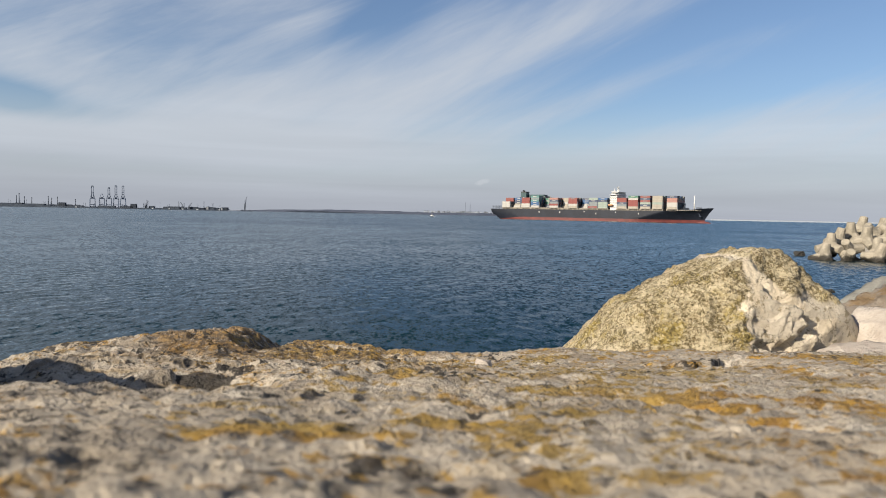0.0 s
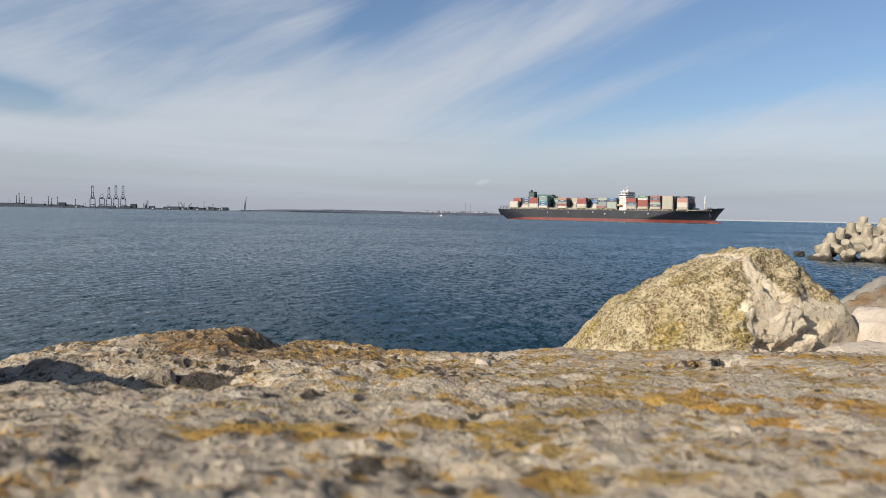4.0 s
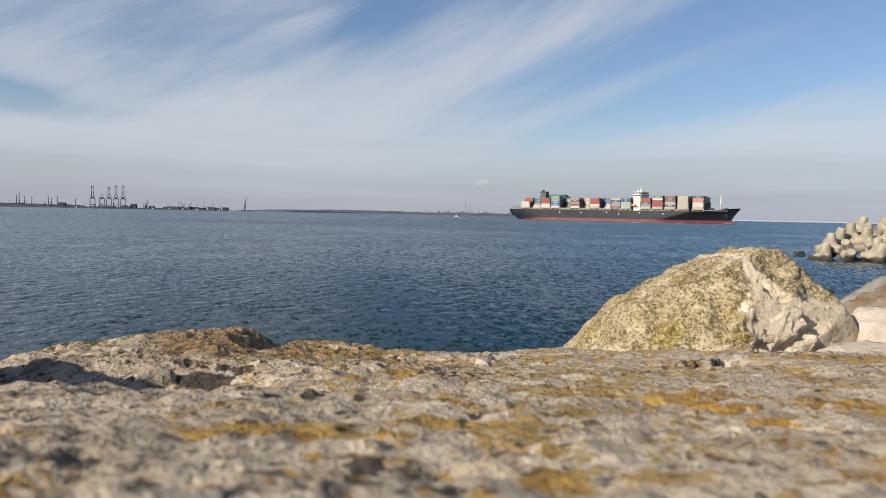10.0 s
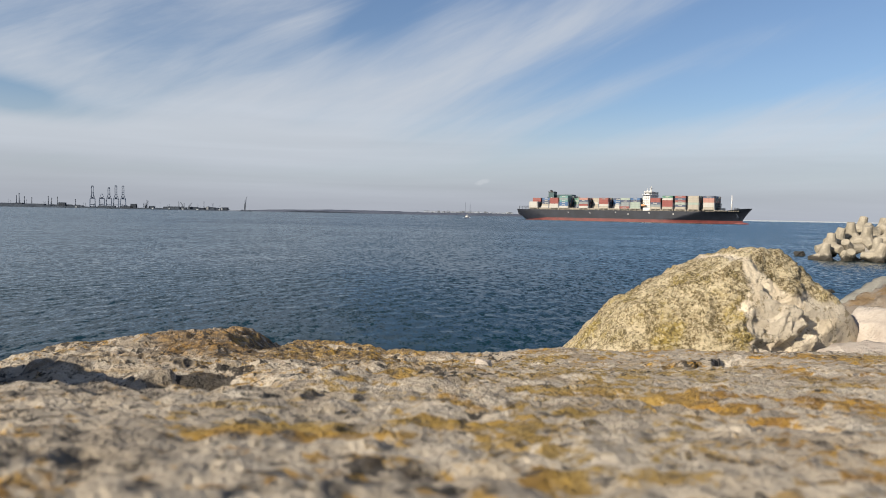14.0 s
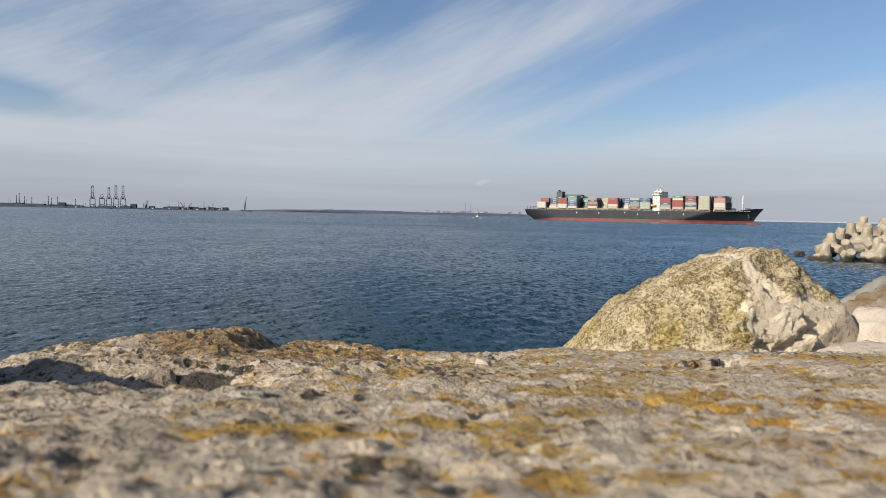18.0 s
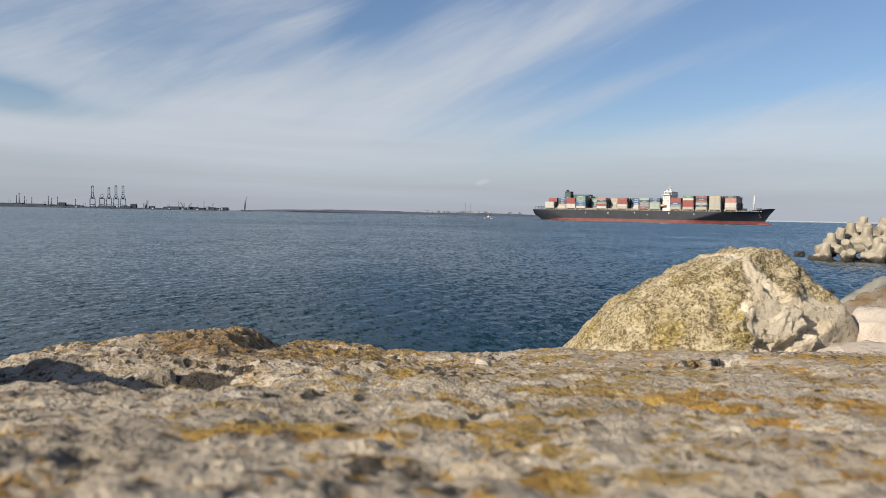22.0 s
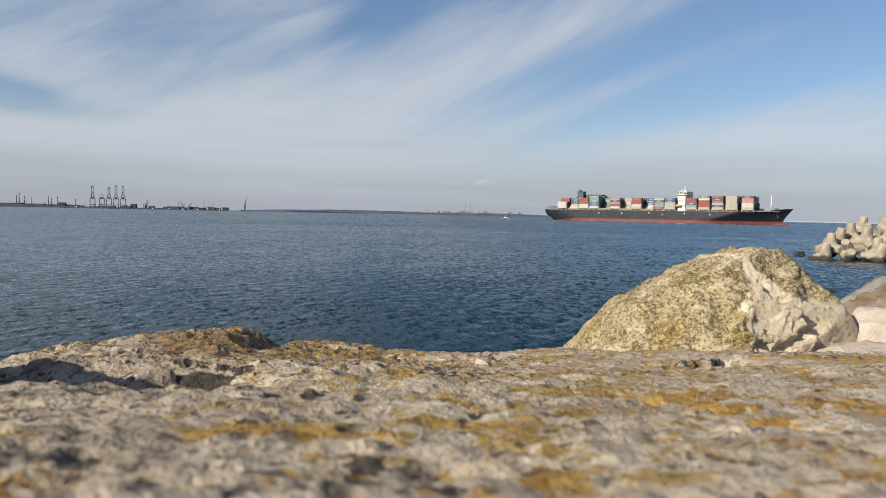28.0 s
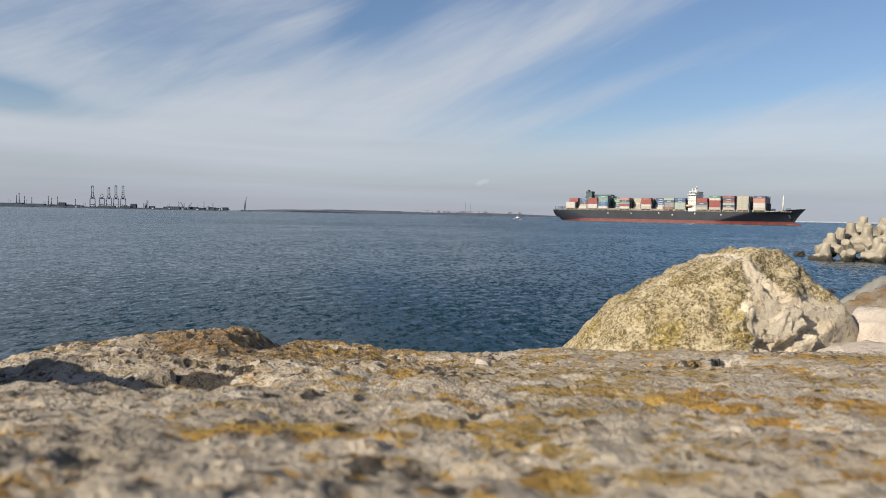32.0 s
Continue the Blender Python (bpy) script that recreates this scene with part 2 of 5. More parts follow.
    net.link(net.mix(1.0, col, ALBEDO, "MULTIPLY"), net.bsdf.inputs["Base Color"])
    h = net.math("ADD", net.math("MULTIPLY", fine, 0.8), net.math("MULTIPLY", grain, 0.25))
    h = net.math("SUBTRACT", net.math("SUBTRACT", h, net.math("MULTIPLY", blot, 0.5)), net.math("ADD", net.math("MULTIPLY", pit, 0.6), net.math("MULTIPLY", line, 0.5)))
    bump(net, h, 1.0, 0.017)
    return m


def boulder_material():
    m, net = material("rough_limestone_with_green_ochre_growth", 0.9)
    p = net.obj
    big = net.noise(p, 2.6, 4, 0.55)
    mid = net.noise(p, 10.0, 7, 0.68, 0.5)
    fine = net.noise(p, 48.0, 6, 0.72)
    grit = net.math("ADD", net.noise(p, 72.0, 5, 0.7), net.math("MULTIPLY", net.math("SUBTRACT", mid, 0.5), 0.5))
    base = net.mix(net.step(grit, 0.36, 0.62), (0.17, 0.12, 0.045), (0.68, 0.57, 0.36))
    base = net.mix(net.step(fine, 0.55, 0.63, 0, 0.7), base, (0.84, 0.75, 0.55))
    cream = net.noise(net.mapped(p, loc=(3, 8, 2)), 5.5, 6, 0.66, 0.6)
    base = net.mix(net.step(cream, 0.51, 0.60, 0, 0.75), base, (0.83, 0.71, 0.48))
    base = net.mix(net.step(cream, 0.46, 0.37, 0, 0.85), base, net.mix(net.step(grit, 0.42, 0.55), (0.10, 0.078, 0.03), (0.36, 0.28, 0.10)))
    green = net.step(net.math("ADD", net.math("MULTIPLY", big, 0.8), net.math("MULTIPLY", mid, 0.35)), 0.55, 0.66)
    base = net.mix(net.math("MULTIPLY", green, 0.78), base, net.mix(net.step(fine, 0.4, 0.58), (0.20, 0.14, 0.02), (0.52, 0.39, 0.085)))
    base = net.mix(net.step(net.noise(p, 26.0, 7, 0.80), 0.555, 0.64, 0.0, 0.85), base, (0.075, 0.054, 0.024))
    # pebbly grain: pale and dark clasts
    clast = net.add("ShaderNodeTexVoronoi", Scale=78.0)
    cw = net.tree.nodes.new("ShaderNodeVectorMath")
    cw.operation = "MULTIPLY_ADD"
    cn = net.add("ShaderNodeTexNoise", Scale=34.0, Detail=5.0)
    net.link(p, cn.inputs["Vector"]), net.link(cn.outputs["Color"], cw.inputs[0])
    cw.inputs[1].default_value = (0.055, 0.055, 0.055)
    net.link(p, cw.inputs[2]), net.link(cw.outputs[0], clast.inputs["Vector"])
    csep = net.add("ShaderNodeSeparateColor")
    net.link(clast.outputs["Color"], csep.inputs[0])
    base = net.mix(net.step(csep.outputs[0], 0.66, 0.80, 0, 0.5), base, (0.85, 0.74, 0.50))
    base = net.mix(net.step(csep.outputs[1], 0.72, 0.86, 0, 0.62), base, (0.11, 0.082, 0.028))
    # fresh pale break on one side, bounded by the ochre rim above it
    sep = net.add("ShaderNodeSeparateXYZ")
    net.link(p, sep.inputs[0])
    wob = net.math("MULTIPLY", net.math("SUBTRACT", net.noise(p, 4.0, 6, 0.62), 0.5), 0.36)
    edge = net.math("ADD", net.math("SUBTRACT", sep.outputs[0], net.math("MULTIPLY", sep.outputs[2], 0.10)), wob)
    rim = net.math("ADD", net.math("SUBTRACT", 0.70, net.math("MULTIPLY", sep.outputs[0], 0.85)), net.math("MULTIPLY", wob, 0.7))
    rim = net.math("ADD", rim, net.math("MULTIPLY", net.math("MAXIMUM", net.math("SUBTRACT", sep.outputs[0], 0.36), 0.0), 0.75))
    under = net.step(net.math("SUBTRACT", rim, sep.outputs[2]), -0.01, 0.03)
    fresh = net.math("MULTIPLY", net.step(edge, 0.05, 0.075), under)
    ncol = net.mix(net.step(mid, 0.3, 0.7), (0.70, 0.59, 0.43), (0.92, 0.81, 0.63))
    tone = net.add("ShaderNodeTexVoronoi", Scale=6.0)
    net.link(p, tone.inputs["Vector"])
    tsep = net.add("ShaderNodeSeparateColor")
    net.link(tone.outputs["Color"], tsep.inputs[0])
    ncol = net.mix(net.step(tsep.outputs[0], 0.6, 0.8, 0, 0.35), ncol, (0.40, 0.375, 0.33))
    ncol = net.mix(net.step(net.noise(p, 18.0, 7, 0.74), 0.55, 0.62, 0, 0.75), ncol, (0.24, 0.185, 0.095))
    vor = net.add("ShaderNodeTexVoronoi", Scale=3.4)
    vor.feature = "DISTANCE_TO_EDGE"
    warp = net.tree.nodes.new("ShaderNodeVectorMath")
    warp.operation = "ADD"
    wn = net.add("ShaderNodeTexNoise", Scale=7.0, Detail=5.0)
    net.link(p, wn.inputs["Vector"])
    sc = net.tree.nodes.new("ShaderNodeVectorMath")
    sc.operation = "SCALE"
    sc.inputs["Scale"].default_value = 0.22
    net.link(wn.outputs["Color"], sc.inputs[0])
    net.link(p, warp.inputs[0]), net.link(sc.outputs[0], warp.inputs[1])
    net.link(warp.outputs[0], vor.inputs["Vector"])
    crack = net.math("MULTIPLY", net.step(vor.outputs["Distance"], 0.006, 0.001), net.step(big, 0.42, 0.56))
    ncol = net.mix(net.math("MULTIPLY", crack, 0.5), ncol, (0.10, 0.08, 0.055))
    col = net.mix(fresh, base, ncol)
    net.link(net.mix(1.0, col, ALBEDO, "MULTIPLY"), net.bsdf.inputs["Base Color"])
    h = net.math("ADD", net.math("ADD", net.math("MULTIPLY", fine, 0.9), mid), net.math("MULTIPLY", grit, 0.5))
    h = net.math("ADD", h, net.math("MULTIPLY", csep.outputs[0], 0.35))
    hs = net.math("MULTIPLY", h, net.math("SUBTRACT", 1.0, net.math("MULTIPLY", fresh, 0.35)))
    hs = net.math("SUBTRACT", hs, net.math("MULTIPLY", net.math("MULTIPLY", crack, fresh), 0.5))
    bump(net, hs, 1.0, 0.026)
    return m


def rock_material(name, dark, light, stain, scale=6.0, amount=0.62):
    m, net = material(name, 0.86)
    p = net.obj
    mid = net.noise(p, scale, 6, 0.62, 0.3)
    fine = net.noise(p, scale * 8, 5, 0.66)
    col = net.mix(net.step(mid, 0.3, 0.68), dark, light)
    col = net.mix(net.step(net.noise(net.mapped(p, loc=(4, 2, 1)), scale * 0.5, 5, 0.65), amount, amount + 0.1), col, stain)
    col = net.mix(net.step(fine, 0.64, 0.74, 0, 0.6), col, tuple(c * 0.25 for c in dark))
    net.link(net.mix(1.0, col, ALBEDO, "MULTIPLY"), net.bsdf.inputs["Base Color"])
    bump(net, net.math("ADD", mid, net.math("MULTIPLY", fine, 0.5)), 0.8, 0.2 / scale)
    return m


def tetrapod_material():
    m, net = material("weathered_marine_concrete", 0.88)
    geo = net.add("ShaderNodeNewGeometry")
    sep = net.add("ShaderNodeSeparateXYZ")
    net.link(geo.outputs["Position"], sep.inputs[0])
    mid, fine = net.noise(net.obj, 1.1, 6, 0.62, 0.3), net.noise(net.obj, 9.0, 5, 0.66)
    rnd = net.add("ShaderNodeObjectInfo").outputs["Random"]
    col = net.mix(net.step(mid, 0.3, 0.7), (0.22, 0.196, 0.152), (0.42, 0.38, 0.305))
    col = net.mix(net.math("MULTIPLY", rnd, 0.35), col, (0.37, 0.325, 0.25))
    col = net.mix(net.step(fine, 0.62, 0.72, 0, 0.5), col, (0.15, 0.12, 0.08))
    tide = net.math("ADD", sep.outputs[2], net.math("MULTIPLY", net.math("SUBTRACT", mid, 0.5), 1.1))
    col = net.mix(net.step(tide, 0.75, 0.35), col, (0.035, 0.030, 0.022))
    net.link(net.mix(1.0, col, ALBEDO, "MULTIPLY"), net.bsdf.inputs["Base Color"])
    bump(net, net.math("ADD", mid, net.math("MULTIPLY", fine, 1.4)), 0.8, 0.06)
    return m


def water_material():
    """Rippled sea: facet slopes from noise at four wave lengths, stronger under the gusts."""
    m, net = material("sea_water", 0.10)
    p = net.obj
    gust = net.noise(net.mapped(p, (0.010, 0.026, 1), (0, 0, 14)), 1.0, 5, 0.62)
    net.link(net.mix(net.step(gust, 0.35, 0.65), (0.003, 0.017, 0.024), (0.004, 0.021, 0.029)), net.bsdf.inputs["Base Color"])
    net.bsdf.inputs["IOR"].default_value = 1.333
    sx = sy = None
    for scale, stretch, turn, detail, sl in WAVES:
        n = net.add("ShaderNodeTexNoise", Scale=scale, Detail=detail, Roughness=0.58, Distortion=0.25)
        net.link(net.turned(p, -turn, (1, stretch, 1)), n.inputs["Vector"])
        sep = net.add("ShaderNodeSeparateColor")
        net.link(n.outputs["Color"], sep.inputs[0])
        c, d = math.cos(radians(turn)), math.sin(radians(turn))
        a = net.math("MULTIPLY", net.math("SUBTRACT", sep.outputs[0], 0.5), sl)
        b = net.math("MULTIPLY", net.math("SUBTRACT", sep.outputs[1], 0.5), sl * CROSS)
        u = net.math("SUBTRACT", net.math("MULTIPLY", a, c), net.math("MULTIPLY", b, d))
        v = net.math("ADD", net.math("MULTIPLY", a, d), net.math("MULTIPLY", b, c))
        sx = u if sx is None else net.math("ADD", sx, u)
        sy = v if sy is None else net.math("ADD", sy, v)
    # steep faces before the crests, long backs behind them
    psep = net.add("ShaderNodeSeparateXYZ")
    geo = net.add("ShaderNodeNewGeometry")
    net.link(geo.outputs["Position"], psep.inputs[0])
    # steeper seas offshore
    lean = net.math("ADD", net.step(psep.outputs[1], 30.0, 300.0, 0.070, 0.104), net.math("MULTIPLY", net.step(psep.outputs[0], -25.0, 25.0, 0.0, 0.040), net.step(psep.outputs[1], 28.0, 90.0, 1.0, 0.45)))
    sy = net.math("SUBTRACT", net.math("MINIMUM", net.math("MULTIPLY", sy, 1.85), net.math("MULTIPLY", sy, 0.13)), lean)
    k = net.step(gust, 0.3, 0.7, 0.85, 1.1)
    comb = net.add("ShaderNodeCombineXYZ")
    net.link(net.math("MULTIPLY", sx, k), comb.inputs[0])
    net.link(net.math("MULTIPLY", sy, k), comb.inputs[1])
    comb.inputs[2].default_value = 0.0
    add = net.tree.nodes.new("ShaderNodeVectorMath")
    add.operation = "ADD"
    net.link(geo.outputs["Normal"], add.inputs[0]), net.link(comb.outputs[0], add.inputs[1])
    norm = net.tree.nodes.new("ShaderNodeVectorMath")
    norm.operation = "NORMALIZE"
    net.link(add.outputs[0], norm.inputs[0])
    net.link(norm.outputs[0], net.bsdf.inputs["Normal"])
    return m


# scale, stretch along the crests, heading, detail, slope; CROSS: share of slope along the crests
CROSS = 0.8
WAVES = [(0.14, 0.5, -20, 2, 0.08), (0.6, 0.36, -24, 3, 0.12), (2.4, 0.42, -18, 3, 0.50), (4.8, 0.40, 12, 3, 0.56), (10.0, 0.5, 0, 2, 0.50)]

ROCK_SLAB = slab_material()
ROCK_BOULDER = boulder_material()
ROCK_PALE = rock_material("pale_pinkish_limestone", (0.40, 0.345, 0.295), (0.57, 0.51, 0.445), (0.34, 0.27, 0.18), 6.0, 0.62)
ROCK_OCHRE = rock_material("ochre_stained_limestone", (0.16, 0.125, 0.09), (0.27, 0.23, 0.185), (0.18, 0.12, 0.06), 4.0, 0.52)
ROCK_GREY = rock_material("grey_limestone", (0.16, 0.155, 0.14), (0.28, 0.275, 0.24), (0.14, 0.17, 0.09), 3.0)
ROCK_WET = rock_material("wet_black_rock", (0.02, 0.02, 0.02), (0.05, 0.048, 0.042), (0.03, 0.035, 0.02), 2.0)
MOUND = rock_material("quarry_rubble", (0.20, 0.18, 0.15), (0.38, 0.35, 0.30), (0.24, 0.18, 0.10), 1.5)
CONCRETE = tetrapod_material()
WATER = water_material()
# far land: the blue of distance haze is mixed into both colours
LAND = rock_material("hazed_scrub_and_earth", (0.014, 0.026, 0.046), (0.028, 0.044, 0.070), (0.013, 0.024, 0.042), 0.02)
LAND_FAR = rock_material("hazed_grass_hills", (0.050, 0.066, 0.104), (0.072, 0.088, 0.132), (0.048, 0.062, 0.098), 0.02)
HULL_BLACK = painted("black_hull_paint", (0.020, 0.024, 0.036), 0.32, 0.35, 0.12)
HULL_RED = painted("red_antifouling_paint", (0.16, 0.036, 0.033), 0.6, 0.4, 0.15)
WHITE = painted("white_ship_paint", (0.70, 0.70, 0.69), 0.45, 0.2, 0.25)
CREAM = painted("cream_lashing_paint", (0.31, 0.28, 0.23), 0.55, 0.25, 0.3)
GLASS_DARK = painted("dark_window_glass", (0.03, 0.035, 0.04), 0.12, 0.2, 1.0)
FUNNEL_TEAL = painted("dark_teal_funnel_paint", (0.02, 0.065, 0.075), 0.5, 0.3, 0.4)
SOOT = painted("soot_black_steel", (0.015, 0.015, 0.016), 0.6, 0.3, 0.5)
ORANGE = painted("lifeboat_orange", (0.55, 0.28, 0.14), 0.4, 0.2, 0.5)
STEEL_BLUE = painted("blue_crane_steel", (0.070, 0.110, 0.19), 0.55, 0.25, 0.05)
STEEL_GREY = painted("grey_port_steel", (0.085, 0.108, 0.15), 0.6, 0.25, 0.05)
# far walls, tinted blue in the paint to stand for distance haze
WALL_GREY = painted("hazed_grey_industrial_wall", (0.042, 0.062, 0.096), 0.8, 0.3, 0.04)
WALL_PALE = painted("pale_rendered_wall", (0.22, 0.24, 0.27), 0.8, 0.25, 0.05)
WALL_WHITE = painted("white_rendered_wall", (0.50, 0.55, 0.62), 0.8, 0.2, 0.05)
WALL_DARK = painted("hazed_dark_quay_wall", (0.020, 0.032, 0.055), 0.85, 0.3, 0.02)
FOAM = painted("white_foam", (0.75, 0.78, 0.80), 0.7, 0.15, 2.0)
BOX = {
    "red": painted("red_container", (0.22, 0.042, 0.036), 0.55, 0.3, 0.35),
    "maroon": painted("maroon_container", (0.22, 0.06, 0.055), 0.55, 0.3, 0.35),
    "navy": painted("navy_container", (0.035, 0.055, 0.11), 0.55, 0.3, 0.35),
    "blue": painted("blue_container", (0.03, 0.10, 0.24), 0.55, 0.3, 0.35),
    "teal": painted("teal_container", (0.09, 0.23, 0.225), 0.55, 0.3, 0.35),
    "green": painted("green_container", (0.05, 0.17, 0.12), 0.55, 0.3, 0.35),
    "cream": painted("cream_container", (0.34, 0.31, 0.26), 0.55, 0.25, 0.35),
    "white": painted("white_container", (0.43, 0.42, 0.395), 0.55, 0.2, 0.35),
    "grey": painted("grey_container", (0.19, 0.22, 0.235), 0.55, 0.25, 0.35),
    "sage": painted("sage_container", (0.27, 0.33, 0.29), 0.55, 0.25, 0.35),
    "pink": painted("faded_red_container", (0.36, 0.18, 0.15), 0.55, 0.3, 0.35),
}


# ---------------------------------------------------------------- mesh helpers
def mesh_from(name, verts, faces, mats=(), smooth=False):
    me = bpy.data.meshes.new(name)
    me.from_pydata(verts, [], faces)
    for m in mats:
        me.materials.append(m)
    if smooth:
        me.polygons.foreach_set("use_smooth", [True] * len(me.polygons))
    me.update()
    return me


def box(bm, x0, x1, y0, y1, z0, z1):
    v = [bm.verts.new((x, y, z)) for z in (z0, z1) for y in (y0, y1) for x in (x0, x1)]
    for f in ((0, 2, 3, 1), (4, 5, 7, 6), (0, 1, 5, 4), (2, 6, 7, 3), (0, 4, 6, 2), (1, 3, 7, 5)):
        bm.faces.new([v[i] for i in f])
    return v


def beam(bm, a, b, w, sides=4):
    """A bar from a to b of width w."""
    a, b = Vector(a), Vector(b)
    d = (b - a).normalized()
    u = d.orthogonal().normalized() if abs(d.z) > 0.99 else d.cross(Vector((0, 0, 1))).normalized()
    v = d.cross(u)
    rings = []
    for p in (a, b):
        rings.append([bm.verts.new(p + (u * math.cos(t) + v * math.sin(t)) * w * 0.7071)
                      for t in (2 * math.pi * (i + 0.5) / sides for i in range(sides))])
    for i in range(sides):
        j = (i + 1) % sides
        bm.faces.new((rings[0][i], rings[0][j], rings[1][j], rings[1][i]))
    bm.faces.new(rings[0][::-1]), bm.faces.new(rings[1])


def tube(bm, profile, x=0.0, y=0.0, sides=20):
    """A turned body: profile rows of (radius, z)."""
    rings = [[bm.verts.new((x + r * math.cos(2 * math.pi * i / sides), y + r * math.sin(2 * math.pi * i / sides), z))
              for i in range(sides)] for r, z in profile]
    for lo, hi in zip(rings, rings[1:]):
        for i in range(sides):
            bm.faces.new((lo[i], lo[(i + 1) % sides], hi[(i + 1) % sides], hi[i]))
    bm.faces.new(rings[0][::-1]), bm.faces.new(rings[-1])


def part(name, bm, mat, parent=None, label="", smooth=False):
    me = bpy.data.meshes.new(name)
    bmesh.ops.recalc_face_normals(bm, faces=bm.faces)
    bm.to_mesh(me)
    bm.free()
    me.materials.append(mat)
    if smooth:
        me.polygons.foreach_set("use_smooth", [True] * len(me.polygons))
    ob = new(name, me)
    ob.parent = parent
    if label:
        tagged(ob, label)
    return ob


def boxes(name, rows, mat, parent=None, label=""):
    bm = bmesh.new()
    for r in rows:
        box(bm, *r)
    return part(name, bm, mat, parent, label)


def bars(name, rows, w, mat, parent=None, label="", sides=4):
    bm = bmesh.new()
    for a, b in rows:
        beam(bm, a, b, w, sides)
    return part(name, bm, mat, parent, label)


def thing(name, label, category, m=None, group=""):
    ob = new(name)
    if m is not None:
        ob.matrix_world = m
    return tagged(ob, label, category, group)


def lattice(x, y, seed):
    n = (x.astype(np.int64) * 374761393 + y.astype(np.int64) * 668265263 + seed * 1442695041) & 0xFFFFFFFF
    n = ((n ^ (n >> 13)) * 1274126177) & 0xFFFFFFFF
    return ((n ^ (n >> 16)) & 0xFFFF) / 65535.0


def vnoise(x, y, seed=0):
    """Smooth noise on arrays, 0 to 1."""
    xi, yi = np.floor(x), np.floor(y)
    fx, fy = x - xi, y - yi
    fx, fy = fx ** 3 * (fx * (fx * 6 - 15) + 10), fy ** 3 * (fy * (fy * 6 - 15) + 10)
    a, b = lattice(xi, yi, seed), lattice(xi + 1, yi, seed)
    c, d = lattice(xi, yi + 1, seed), lattice(xi + 1, yi + 1, seed)
    return (a * (1 - fx) + b * fx) * (1 - fy) + (c * (1 - fx) + d * fx) * fy


def fbm(x, y, octaves=5, gain=0.5, seed=0):
    total, amp, norm = np.zeros_like(x), 1.0, 0.0
    for o in range(octaves):
        total += amp * vnoise(x * 2 ** o + 17.3 * o, y * 2 ** o - 9.1 * o, seed + o)
        norm += amp
        amp *= gain
    return total / norm - 0.5


def smooth01(x, lo, hi):
    t = np.clip((x - lo) / (hi - lo), 0, 1)
    return t * t * (3 - 2 * t)


def grid_faces(nx, ny):
    i = np.arange(nx * ny).reshape(ny, nx)
    return np.stack((i[:-1, :-1], i[:-1, 1:], i[1:, 1:], i[1:, :-1]), -1).reshape(-1, 4)


def grid_mesh(name, X, Y, Z, mat, smooth=True):
    ny, nx = X.shape
    co = np.stack((X, Y, Z), -1).reshape(-1, 3).astype(np.float32)
    f = grid_faces(nx, ny).astype(np.int32)
    me = bpy.data.meshes.new(name)
    me.vertices.add(len(co)), me.loops.add(f.size), me.polygons.add(len(f))
    me.vertices.foreach_set("co", co.ravel())
    me.loops.foreach_set("vertex_index", f.ravel())
    me.polygons.foreach_set("loop_start", np.arange(0, f.size, 4, dtype=np.int32))
    me.polygons.foreach_set("use_smooth", np.full(len(f), smooth))
    me.materials.append(mat)
    me.update(calc_edges=True)
    me.validate()
    return me


# ---------------------------------------------------------------- the sea
def axis(stops):
    """Grid lines from (from, to, step) runs."""
    out = []
    for a, b, s in stops:
        out += list(np.linspace(a, b, max(1, int(round((b - a) / s))), endpoint=False))
    return np.array(out + [stops[-1][1]])


def build_sea():
    xs = axis([(-4990, -900, 500), (-900, -190, 60), (-190, -80, 0.9), (-80, 34, 0.2), (34, 120, 0.7), (120, 900, 60), (900, 4990, 500)])
    ys = axis([(-4990, -300, 500), (-300, -20, 30), (-20, 10, 2), (10, 50, 0.17), (50, 110, 0.4), (110, 300, 1.6), (300, 900, 40), (900, 4990, 400)])
    X, Y = np.meshgrid(xs, ys)
    near = smooth01(X, -190, -120) * smooth01(-X, -120, -70) * smooth01(Y, -20, 5) * smooth01(-Y, -290, -120)
    cell = np.maximum(np.gradient(xs)[None, :], np.gradient(ys)[:, None])
    rng = random.Random(17)
    Z = np.zeros_like(X)
    warp = [2.4 * fbm(X * 0.09, Y * 0.09, 2, 0.5, 40 + i) for i in range(4)]
    # two crossing trains of short wind waves and a low chop
    for i in range(46):
        train = -26 if i % 2 else 22
        lam = 0.48 * (3.6 ** rng.random())
        ang = radians(train + rng.gauss(0, 20))
        k = 2 * math.pi / lam
        ph = rng.uniform(0, 6.283)
        q = 0.5 + 0.5 * np.sin(k * (X * math.cos(ang) + Y * math.sin(ang)) + ph + warp[i % 4] / lam)
        Z += smooth01(lam / cell, 2.4, 4.5) * STEEP * lam * (q ** 1.4 - 0.42)
    Z *= near * (0.75 + 0.9 * np.clip(fbm(X * 0.05, Y * 0.03, 3, 0.5, 77) + 0.25, 0, 0.6))
    ob = new("water", grid_mesh("water", X, Y, Z, WATER))
    return tagged(ob, "dark blue rippled sea under a light breeze", "sea", kind="structure")


STEEP = 0.0028
SEA = build_sea()


